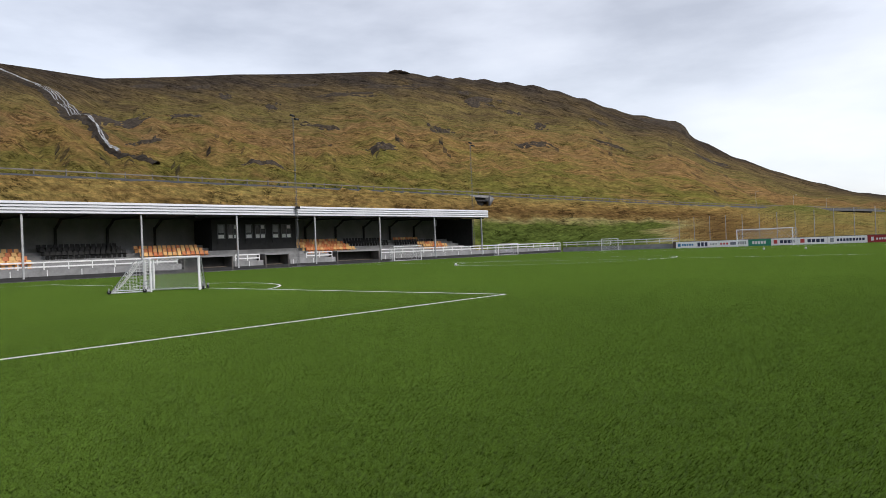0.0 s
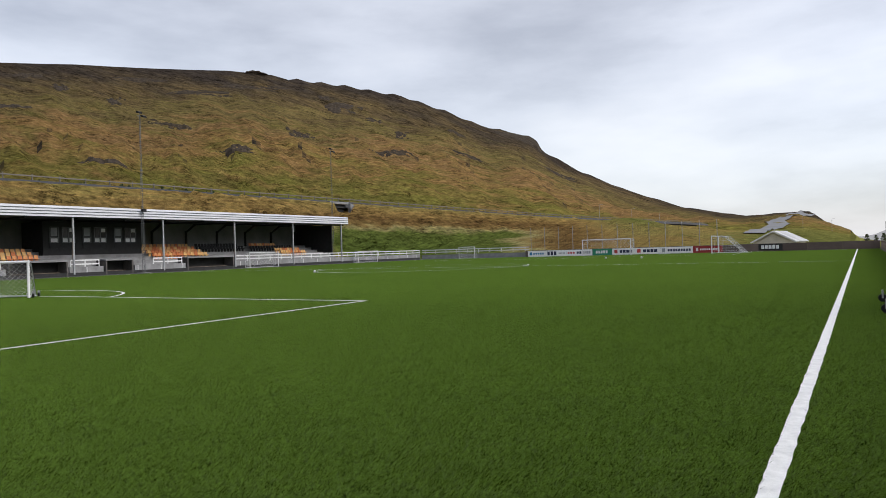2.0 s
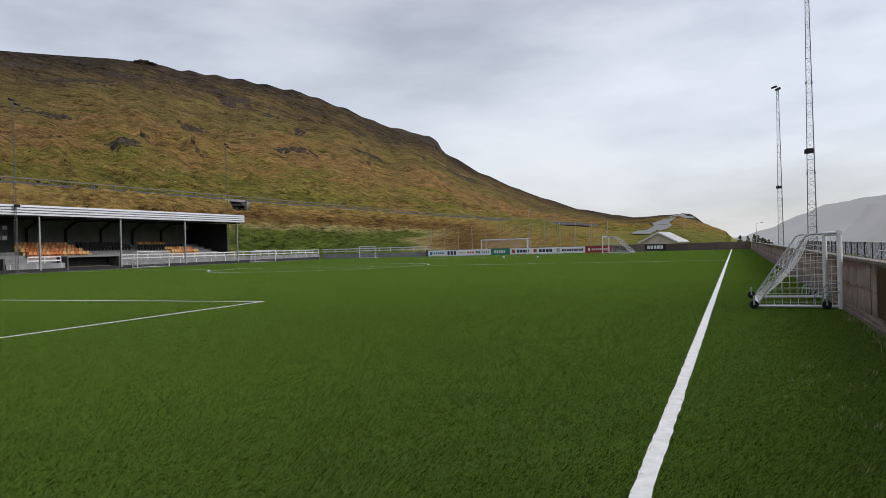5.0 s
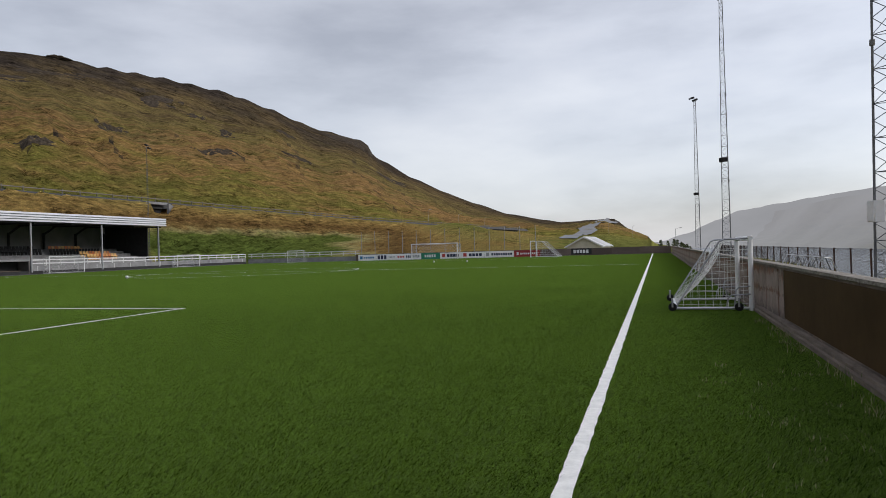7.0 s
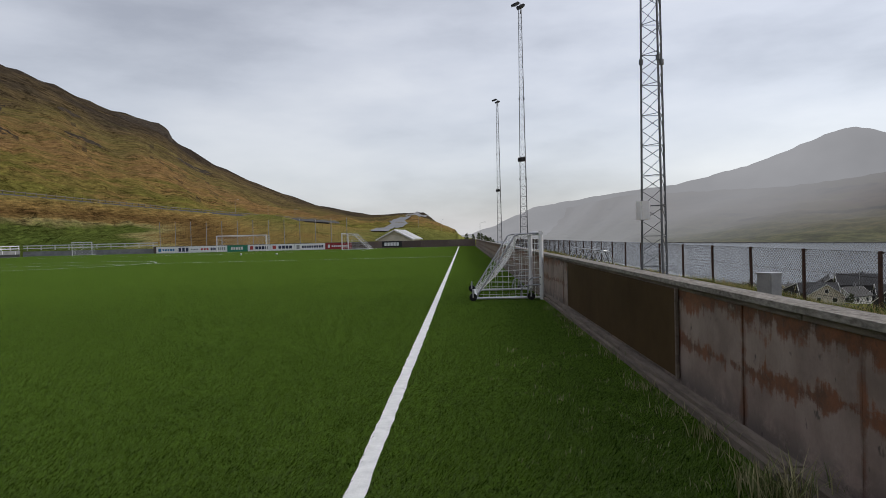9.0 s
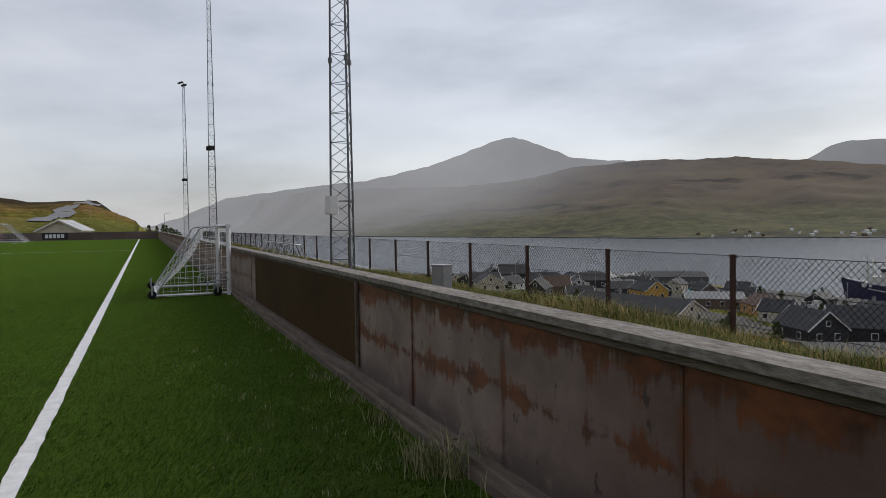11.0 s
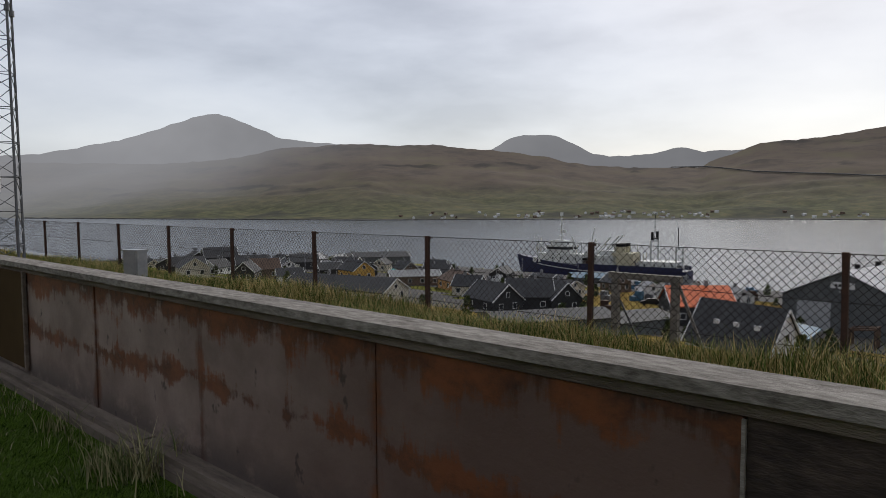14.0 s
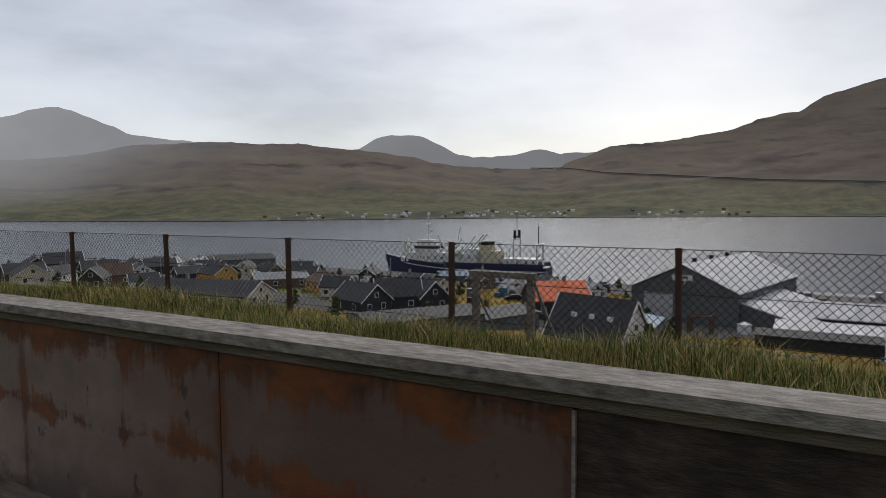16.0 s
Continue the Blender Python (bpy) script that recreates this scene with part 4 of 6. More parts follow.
# ---- goals, balls, masts, fence ----
def goal(label, at, rz, width, height, depth, cell=0.10, cord=0.0055, wheels=False, boxy=False, bar=0.05, group="training goals"):
    """Mouth along local y from 0 to width, facing local +x; the net runs back to -depth."""
    g = thing("football_goal", label, "goal", group, at=at, rz=rz)
    r = bar
    for y in (0, width):
        part("post", Shape().tube((0, y, 0), (0, y, height), r, 10), M_WHITE, g, smooth=False)
    part("crossbar", Shape().tube((0, -r, height - r), (0, width + r, height - r), r, 10), M_WHITE, g)
    foot = 0.05 if boxy else 0.12
    top = depth * (0.95 if boxy else 0.42)
    # side profile from the bar over a rounded shoulder and down to the ground behind
    profile = [(-r, height - r), (-top * 0.80, height - 0.06), (-top * 0.96, height - 0.10), (-top * 1.06, height - 0.20), (-depth + 0.02, foot), (-depth + 0.02, 0.05)]
    for y in (0, width):
        st = Shape()
        for (x0, z0), (x1, z1) in zip(profile, profile[1:]):
            st.tube((x0, y, z0), (x1, y, z1), 0.019, 6)
        part("stanchion", st, M_GALV, g, "grey steel stay")
        part("ground_bar", Shape().tube((0, y, 0.05), (-depth, y, 0.05), 0.03, 6), M_ALU, g)
    part("ground_bar", Shape().tube((-depth, 0, 0.05), (-depth, width, 0.05), 0.03, 6), M_ALU, g)
    net = Shape()
    steps = [math.dist(a, b) for a, b in zip(profile, profile[1:])]

    def back(u, t):
        """Point of the slack back net: across the mouth by u, down the profile by t, hollow between the stays."""
        run = sum(steps) * t
        x, z = profile[-1]
        for a, b, d in zip(profile, profile[1:], steps):
            if run <= d:
                x, z = a[0] + (b[0] - a[0]) * run / d, a[1] + (b[1] - a[1]) * run / d
                break
            run -= d
        hang = math.sin(math.pi * t) ** 0.8 * math.sin(math.pi * u) ** 0.7 * (0.20 + 0.10 * noise.noise(Vector((u * 3.0, t * 3.0, width + at[1]))))
        return (min(-0.02, x + hang * 0.9), width * u, max(0.04, z - hang * 0.55))

    nu, nt = max(3, int(width / cell)), max(6, int(sum(steps) / cell))
    for i in range(nt):
        for j in range(nu):
            if (i + j) % 2 == 0:
                net.tube(back(j / nu, i / nt), back((j + 1) / nu, (i + 1) / nt), cord, 3)
            else:
                net.tube(back((j + 1) / nu, i / nt), back(j / nu, (i + 1) / nt), cord, 3)

    def reach(z):
        """How far back the stay stands at a height."""
        for (x0, z0), (x1, z1) in zip(profile[1:], profile[2:]):
            if z1 <= z <= z0:
                return x0 + (x1 - x0) * (z0 - z) / max(1e-6, z0 - z1)
        return profile[1][0]

    wide_cell = cell * 1.35
    for y, inward in ((0, 1), (width, -1)):
        nz, nx = int(height / wide_cell), int(depth / wide_cell)

        def side(x, z):
            slack = 0.10 * math.sin(math.pi * min(1, max(0, z / height))) * min(1, -x / depth * 2)
            return (x, y + inward * slack, z - 0.4 * slack)

        for k in range(1, nz):
            z = height * k / nz
            end = reach(z)
            cuts = 5
            for c in range(cuts):
                net.tube(side(end * c / cuts, z), side(end * (c + 1) / cuts, z), cord * 0.8, 3)
        for k in range(1, nx + 1):
            x = -depth * k / nx
            zt = max([0.1] + [z0 + (z1 - z0) * (x0 - x) / max(1e-6, x0 - x1) for (x0, z0), (x1, z1) in zip(profile, profile[1:-1]) if x1 <= x <= x0])
            cuts = 4
            for c in range(cuts):
                net.tube(side(x, 0.05 + (zt - 0.05) * c / cuts), side(x, 0.05 + (zt - 0.05) * (c + 1) / cuts), cord * 0.8, 3)
    part("net", net, M_NET, g, "white cord net")
    if wheels:
        for y in (-0.10, width + 0.1):
            for x in (-0.25, -depth - 0.08):
                w = part("wheel", Shape().tube((x, y - 0.035, 0.085), (x, y + 0.035, 0.085), 0.085, 14), M_SEATK, g)
                part("wheel_fork", Shape().box((x, y, 0.17), (0.035, 0.09, 0.18)), M_GALV, w)
            fr = Shape()
            for lift, out in ((0.0, 0.45), (0.16, 0.30)):
                fr.tube((-out + 0.06, y, 0.32 + lift), (-0.03, y, 0.34 + lift), 0.016, 6)
                fr.tube((-out, y, 0.26 + lift), (-out + 0.06, y, 0.32 + lift), 0.016, 6)
                fr.tube((-out, y, 0.26 + lift), (-out - 0.03, y, 0.08), 0.016, 6)
            part("wheel_frame", fr, M_GALV, g)
    return g


goal("small white goal with sagging net parked against the wall", (2.36, 15.7, 0), 0, 2.4, 1.52, 1.45, wheels=True)
goal("small white goal standing in the penalty area", (-30.35, 13.85, 0), -40.5, 2.35, 1.55, 1.1, wheels=True)
goal("small white goal turned sideways in the penalty area", (-29.9, 13.9, 0), 63, 2.2, 1.50, 1.6, wheels=True)
goal("full-size white goal on the far goal line", (-35.66, 100.0, 0), -90, 7.32, 2.44, 2.0, cell=0.24, cord=0.009, boxy=True, bar=0.07, group="full-size goals")
goal("white goal stored sideways beside the far goal", (-16.1, 99.2, 0), 180, 5.0, 2.3, 3.6, cell=0.24, cord=0.009, bar=0.07, group="full-size goals")
goal("white training goal against the stand rail", (-66.2, 62.0, 0), 0, 5.0, 2.0, 0.9, cell=0.24, cord=0.007, boxy=True)
goal("white training goal against the stand rail", (-66.2, 84.0, 0), 0, 5.0, 1.8, 0.9, cell=0.24, cord=0.007, boxy=True)
goal("white training goal at the far corner", (-58.2, 101.4, 0), -80, 2.8, 2.0, 1.4, cell=0.24, cord=0.008)


def ball(x, y):
    bm = bmesh.new()
    bmesh.ops.create_icosphere(bm, subdivisions=3, radius=0.11)
    for f in bm.faces:
        f.smooth = True
        c = f.calc_center_median().normalized()
        f.material_index = 1 if noise.noise(c * 2.6) > 0.28 else 0
    me = bpy.data.meshes.new("football")
    bm.to_mesh(me)
    bm.free()
    me.materials.append(M_WHITE)
    me.materials.append(M_SEATK)
    ob = new("football", me)
    ob.location = (x, y, 0.112)
    tagged(ob, "white football with dark patches lying on the turf", "ball", "footballs")


for bx, by in ((-36.2, 41.0), (-23.3, 73.2), (-18.8, 70.9)):
    ball(bx, by)


def lattice_mast(x, y, rz, height, label, base=-0.1, wide=0.36, box=False):
    m = thing("floodlight_mast", label, "floodlight mast", "floodlight masts", at=(x, y, base), rz=rz)
    slim = 0.36 * wide

    def corner(k, z):
        r = wide + (slim - wide) * z / height
        a = math.tau * k / 3 + 0.4
        return (r * math.cos(a), r * math.sin(a), z)

    for k in range(3):
        part("leg", Shape().tube(corner(k, 0), corner(k, height), 0.030 if wide > 0.3 else 0.016, 6, r2=0.022 if wide > 0.3 else 0.012), M_GALVD, m)
    br = Shape()
    step = 0.36
    n = int(height / step)
    for i in range(n):
        z0, z1 = i * step, (i + 1) * step
        for k in range(3):
            a, b = (k, (k + 1) % 3) if i % 2 == 0 else ((k + 1) % 3, k)
            br.tube(corner(a, z0), corner(b, z1), 0.0085, 4)
            if i % 2 == 0:
                br.tube(corner(k, z0), corner((k + 1) % 3, z0), 0.0085, 4)
    part("bracing", br, M_GALVD, m)
    for z in (5.6, 11.4):
        fl = Shape()
        for k in range(3):
            c = corner(k, z)
            fl.tube((c[0], c[1], z - 0.06), (c[0], c[1], z + 0.06), 0.055, 8)
        part("flange", fl, M_GALVD, m)
    hd = Shape()
    hd.beam((0, -0.35, height), (0, 0.35, height), 0.07)
    hd.tube((0, 0, height - 0.4), (0, 0, height + 0.35), 0.03, 6)
    part("head_frame", hd, M_GALVD, m)
    for o, z in ((-0.35, 0.0), (0.30, 0.35)):
        lamp = Shape()
        lamp.prism([(-0.42, z + height - 0.16), (-0.05, z + height - 0.05), (0.02, z + height + 0.10), (-0.15, z + height + 0.16), (-0.42, z + height + 0.02)], "y", o - 0.24, o + 0.24)
        part("floodlight", lamp, M_SEATK, m, "dark floodlight head")
    if box:
        b = part("control_box", Shape().box((-0.36, -0.05, 2.05), (0.22, 0.30, 0.44), bevel=0.02), M_WHITE, m, "white metal control box")
        part("box_door", Shape().box((-0.475, -0.05, 2.05), (0.012, 0.26, 0.40)), M_WHITE, b)
    else:
        part("control_box", Shape().box((-0.2, 0, 7.0), (0.3, 0.5, 0.28)), M_SEATK, m, "dark box clamped to the mast")
    part("footing", Shape().box((0, 0, 0.02), (1.1, 1.1, 0.3), bevel=0.05), M_CONC, m)
    return m


lattice_mast(5.25, 16.9, 12, 18.0, "tall grey lattice floodlight mast with a white box", box=True)
lattice_mast(5.15, 50.2, 30, 17.9, "tall grey lattice floodlight mast beside the wall")
lattice_mast(5.15, 83.4, 30, 17.6, "tall grey lattice floodlight mast beside the wall")
lattice_mast(-66.9, 47.4, 190, 17.4, "slim lattice floodlight mast in front of the stand", wide=0.17)
lattice_mast(-68.2, 80.6, 190, 17.2, "slim lattice floodlight mast in front of the stand", wide=0.17)


def wire_fence():
    f = thing("chain_link_fence", "rusty chain-link fence on thin dark steel posts above the town", "fence")
    x, y0, step, count = 8.0, 4.64 - 2.71 * 4, 2.71, 40
    post = Shape()
    post.box((0, 0, 0.42), (0.055, 0.055, 1.28))
    post.box((0.02, 0, 1.03), (0.075, 0.06, 0.03))
    me = post.mesh("post", M_RUST)
    for i in range(count):
        ob = new("post", me)
        ob.parent = f
        ob.matrix_basis = pose(x, y0 + step * i, ground_height(x, 0) + 0.22, 0.6 * ((i * 5) % 3 - 1), 0.5 * ((i * 3) % 3 - 1), 0)
    lo, hi = -0.02, 0.98

    def wires(a, b, pitch, rad):
        s = Shape()
        k = int((b - a + (hi - lo)) / pitch)
        for i in range(k):
            c = a - (hi - lo) + pitch * i
            for sg in (1, -1):
                p0, p1 = (c, lo), (c + (hi - lo), hi)
                ya, yb = max(p0[0], a), min(p1[0], b)
                if yb - ya < 0.02:
                    continue
                za, zb = lo + (ya - p0[0]), lo + (yb - p0[0])
                if sg < 0:
                    za, zb = hi - (za - lo), hi - (zb - lo)
                sag = 0.012 * math.sin(i * 0.37)
                s.tube((x + sag, ya, za), (x - sag, yb, zb), rad, 3)
        return s

    part("wire_mesh", wires(y0, 25.0, 0.088, 0.0033), M_WIRE, f, "diamond wire mesh")
    part("wire_mesh", wires(25.0, y0 + step * (count - 1), 0.12, 0.0042), M_WIRE, f, "diamond wire mesh")
    for z in (0.98, 0.52, 0.05):
        part("line_wire", Shape().tube((x, y0, z), (x, y0 + step * (count - 1), z), 0.004, 4), M_WIRE, f)


M_WIRE = material("dark_wire", [(0.014, 0.012, 0.011), (0.040, 0.034, 0.030)], 6.0, 0.8, 0, spec=0.2)
wire_fence()


def grass_blades(name, label, places, seed, mat, category="grass"):
    """places: rows of x, y, z, height, count round that place, spread."""
    rng = np.random.RandomState(seed)
    rows = np.array(places, float)
    reps = rows[:, 4].astype(int)
    base = np.repeat(rows[:, :4], reps, 0)
    spread = np.repeat(rows[:, 5], reps)
    n = len(base)
    px = base[:, 0] + rng.normal(0, 1, n) * spread
    py = base[:, 1] + rng.normal(0, 1, n) * spread
    h = base[:, 3] * rng.uniform(0.45, 1.15, n)
    a = rng.uniform(0, math.tau, n)
    lean = h * rng.uniform(0.05, 1.15, n)
    w = rng.uniform(0.0020, 0.0055, n) * (0.6 + h)
    dx, dy = np.cos(a), np.sin(a)
    ox, oy = -dy * w, dx * w
    z = base[:, 2]
    v = np.empty((n, 5, 3))
    v[:, 0] = np.stack([px - ox, py - oy, z], 1)
    v[:, 1] = np.stack([px + ox, py + oy, z], 1)
    v[:, 2] = np.stack([px + dx * lean * 0.35 + ox * 0.8, py + dy * lean * 0.35 + oy * 0.8, z + h * 0.6], 1)
    v[:, 3] = np.stack([px + dx * lean * 0.35 - ox * 0.8, py + dy * lean * 0.35 - oy * 0.8, z + h * 0.6], 1)
    v[:, 4] = np.stack([px + dx * lean, py + dy * lean, z + h], 1)
    s = Shape()
    s.v = v.reshape(-1, 3).tolist()
    k = (np.arange(n) * 5)[:, None]
    s.f = (k + np.array([[0, 1, 2, 3]])).tolist() + (k + np.array([[3, 2, 4]])).tolist()
    return solid(name, s, mat, label, category, kind="stuff")


rg = random.Random(3)
tufts = []
for i in range(13500):
    x = rg.uniform(4.6, 9.8)
    y = rg.uniform(-5, 60) if rg.random() < 0.6 else rg.uniform(-4, 20)
    big = noise.noise(Vector((x * 0.6, y * 0.45, 2.0)))
    z = ground_height(x, y) - 0.02
    tufts.append((x, y, z, max(0.09, 0.22 + 0.24 * big + (0.05 if 7.2 < x < 8.4 else 0)), 22, 0.10))
grass_blades("rough_grass", "long green and straw-coloured grass along the fence", tufts, 5, M_DRY)
foot = [(2.30, 4.05, 0, 0.24, 150, 0.08), (2.20, 4.25, 0, 0.17, 90, 0.08), (2.28, 5.2, 0, 0.16, 60, 0.09), (2.25, 3.2, 0, 0.12, 24, 0.07), (2.30, 5.9, 0, 0.10, 20, 0.06), (2.3, 6.8, 0, 0.09, 16, 0.06), (2.3, 2.9, 0, 0.12, 18, 0.05)]
foot += [(rg.uniform(2.22, 2.38), rg.uniform(2.5, 14), 0, rg.uniform(0.05, 0.12), 14, 0.07) for _ in range(70)]
foot += [(rg.uniform(0.9, 2.3), rg.uniform(2.6, 9), 0, rg.uniform(0.03, 0.06), 8, 0.05) for _ in range(60)]
grass_blades("weeds", "pale weed tufts at the foot of the wall", foot, 8, material("straw_weed", [(0.08, 0.11, 0.03), (0.20, 0.19, 0.08), (0.34, 0.31, 0.17)], 4.0, 0.8, 0, island=0.6))


def turf_pile():
    rng = np.random.RandomState(11)
    n = 620000
    r = 2.3 + 24.0 * rng.uniform(0, 1, n) ** 2.1
    a = np.radians(rng.uniform(-88, 62, n))
    x, y = 0.5 + r * np.sin(a), 0.5 + r * np.cos(a)
    keep = (x < 2.33) & (np.abs(x) > 0.06)
    x, y, r = x[keep], y[keep], r[keep]
    n = len(x)
    h = rng.uniform(0.008, 0.026, n) * np.clip((27 - r) / 14, 0.1, 1)
    w = rng.uniform(0.0014, 0.0030, n) * (0.8 + r * 0.07)
    t = rng.uniform(0, math.tau, n)
    l_ = rng.uniform(0.5, 1.8, n) * h
    la = rng.normal(0.3, 0.9, n)
    v = np.empty((n, 3, 3))
    v[:, 0] = np.stack([x - np.cos(t) * w, y - np.sin(t) * w, np.zeros(n)], 1)
    v[:, 1] = np.stack([x + np.cos(t) * w, y + np.sin(t) * w, np.zeros(n)], 1)
    v[:, 2] = np.stack([x + np.cos(la) * l_, y + np.sin(la) * l_, h], 1)
    s = Shape()
    s.v = v.reshape(-1, 3).tolist()
    s.f = (np.arange(n)[:, None] * 3 + np.arange(3)[None]).tolist()
    solid("turf_pile", s, M_BLADE, "short green artificial turf fibres", "turf", kind="stuff")


turf_pile()

ub = thing("utility_cabinet", "small grey metal utility cabinet in the long grass", "cabinet", at=(6.4, 13.55, -0.1), rz=20)
part("body", Shape().box((0, 0, 0.33), (0.26, 0.36, 0.72), bevel=0.015), M_GALV, ub)
part("lid", Shape().box((0, 0, 0.70), (0.30, 0.40, 0.03)), M_GALV, ub)
part("door", Shape().box((-0.136, 0, 0.36), (0.012, 0.31, 0.6)), M_GALV, ub)

fr = thing("timber_frame", "weathered grey timber goal-shaped frame with braces behind the fence", "timber frame", at=(8.5, 4.57, -0.75), rz=0)
for yy in (0.0, -0.77):
    part("post", Shape().box((0, yy, 0.60), (0.075, 0.085, 1.4)), M_WOOD, fr)
part("top_beam", Shape().box((0, -0.38, 1.315), (0.09, 0.92, 0.075)), M_WOOD, fr)
part("brace", Shape().beam((0.02, -0.05, 1.0), (0.02, -0.42, 0.3), 0.02), M_GALVD, fr)
part("brace", Shape().beam((0.02, -0.80, 1.25), (0.02, -1.2, 0.3), 0.03), M_WOOD, fr)

# small goal frame, simplified to a row of leaning hoops
rk = thing("small_goal_frame", "low grey tubular goal frame in the grass behind the wall", "rack", at=(5.6, 25.6, 0), rz=0)
for i in range(9):
    h = Shape()
    h.tube((-0.45, i * 0.78 - 0.3, -0.1), (0.1, i * 0.78, 0.80), 0.018, 6)
    h.tube((0.1, i * 0.78, 0.80), (0.40, i * 0.78 + 0.2, 0.76), 0.018, 6)
    h.tube((0.40, i * 0.78 + 0.2, 0.76), (0.75, i * 0.78 + 0.4, -0.1), 0.018, 6)
    part("hoop", h, M_GALVD if i % 2 else M_GALV, rk)
part("long_rail", Shape().tube((0.1, -0.2, 0.80), (0.1, 6.5, 0.80), 0.022, 6), M_GALV, rk)


# ---- boards, net and house at the far end ----
M_GREENB = material("green_board", [(0.02, 0.20, 0.12), (0.03, 0.26, 0.16)], 0.5, 0.5, 0)
M_REDB = material("red_board", [(0.26, 0.02, 0.025), (0.36, 0.03, 0.035)], 0.5, 0.5, 0)
M_NAVYB = material("navy_lettering", [(0.02, 0.03, 0.07), (0.04, 0.05, 0.10)], 0.5, 0.6, 0)
M_BLUEB = material("blue_mark", [(0.03, 0.16, 0.32), (0.05, 0.22, 0.42)], 0.5, 0.6, 0)
M_REDM = material("red_mark", [(0.45, 0.05, 0.05), (0.55, 0.08, 0.08)], 0.5, 0.6, 0)


def hoarding(x0, x1, mat, marks, label, z0=0.02, z1=0.96, y=101.9):
    h = thing("advertising_board", label, "advertising board", "boards behind the far goal")
    part("board", Shape().box(((x0 + x1) / 2, y, (z0 + z1) / 2), (x1 - x0 - 0.03, 0.05, z1 - z0)), mat, h)
    part("back_frame", Shape().box(((x0 + x1) / 2, y + 0.08, (z0 + z1) / 2 - 0.05), (x1 - x0 - 0.3, 0.08, z1 - z0 - 0.2)), M_GALV, h)
    for u0, u1, v0, v1, mm in marks:
        L = x1 - x0
        part("mark", Shape().box((x0 + L * (u0 + u1) / 2, y - 0.03, z0 + (z1 - z0) * (v0 + v1) / 2), (L * (u1 - u0), 0.012, (z1 - z0) * (v1 - v0))), mm, h)


def bars(u0, u1, n, v0, v1, mm, gap=0.3):
    w = (u1 - u0) / n
    return [(u0 + w * i, u0 + w * (i + 1 - gap), v0, v1, mm) for i in range(n)]


hoarding(-45.6, -42.4, M_BOARDW, [(0.10, 0.24, 0.25, 0.75, M_BLUEB)] + bars(0.30, 0.9, 5, 0.35, 0.65, M_BLUEB), "white advertising board with blue marks")
hoarding(-42.4, -39.0, M_BOARDW, bars(0.06, 0.55, 3, 0.18, 0.82, M_NAVYB) + bars(0.62, 0.95, 5, 0.4, 0.6, M_GALV), "white advertising board with dark round crests")
hoarding(-39.0, -34.8, M_BOARDW, bars(0.05, 0.35, 3, 0.35, 0.65, M_REDM) + bars(0.40, 0.60, 3, 0.3, 0.7, M_NAVYB) + bars(0.66, 0.95, 4, 0.3, 0.75, M_GALV), "white advertising board with grey and red marks")
hoarding(-34.8, -31.7, M_GREENB, bars(0.18, 0.80, 5, 0.28, 0.74, M_WHITE, 0.25), "green advertising board with white lettering")
hoarding(-31.7, -28.3, M_BOARDW, [(0.10, 0.24, 0.25, 0.8, M_REDM)] + bars(0.34, 0.92, 4, 0.28, 0.74, M_NAVYB, 0.2), "white advertising board with a red mark and dark lettering")
hoarding(-28.3, -24.6, M_BOARDW, [(0.10, 0.24, 0.25, 0.8, M_REDM)] + bars(0.34, 0.92, 4, 0.28, 0.74, M_NAVYB, 0.2), "white advertising board with a red mark and dark lettering")
hoarding(-24.6, -20.0, M_BOARDW, [(0.06, 0.16, 0.2, 0.8, M_GALV)] + bars(0.24, 0.95, 9, 0.32, 0.68, M_NAVYB, 0.25), "white advertising board with dark lettering")
hoarding(-20.0, -16.0, M_REDB, [(0.10, 0.18, 0.25, 0.75, M_WHITE)] + bars(0.24, 0.9, 9, 0.36, 0.62, M_WHITE, 0.3), "red advertising board with white lettering")
hoarding(-11.6, -8.6, M_BLACK, bars(0.12, 0.88, 5, 0.22, 0.78, M_WHITE, 0.22), "black advertising board with bold white lettering on the wall", z0=0.12, z1=1.0, y=102.84)


def ball_net():
    f = thing("ball_stop_net", "tall net on slim grey posts behind the far goal", "net fence")
    for i in range(13):
        x = -46.0 + 2.41 * i
        part("post", Shape().tube((x, 104.2, 0), (x, 104.2, 4.75), 0.05, 8, r2=0.04), M_GALV, f)
    net = Shape()
    for i in range(int(28.9 / 0.4) + 1):
        net.tube((-46 + 0.4 * i, 104.2, 0.6), (-46 + 0.4 * i, 104.2, 4.7), 0.006, 3)
    for k in range(11):
        net.tube((-46, 104.2, 0.6 + 0.41 * k), (-17.1, 104.2, 0.6 + 0.41 * k), 0.006, 3)
    part("netting", net, M_WIRE, f, "dark thin netting")


ball_net()


# ---- road on the hillside ----
M_RAIL = material("weathered_rail", [(0.11, 0.10, 0.088), (0.21, 0.19, 0.165)], 0.5, 0.8, 0.1)


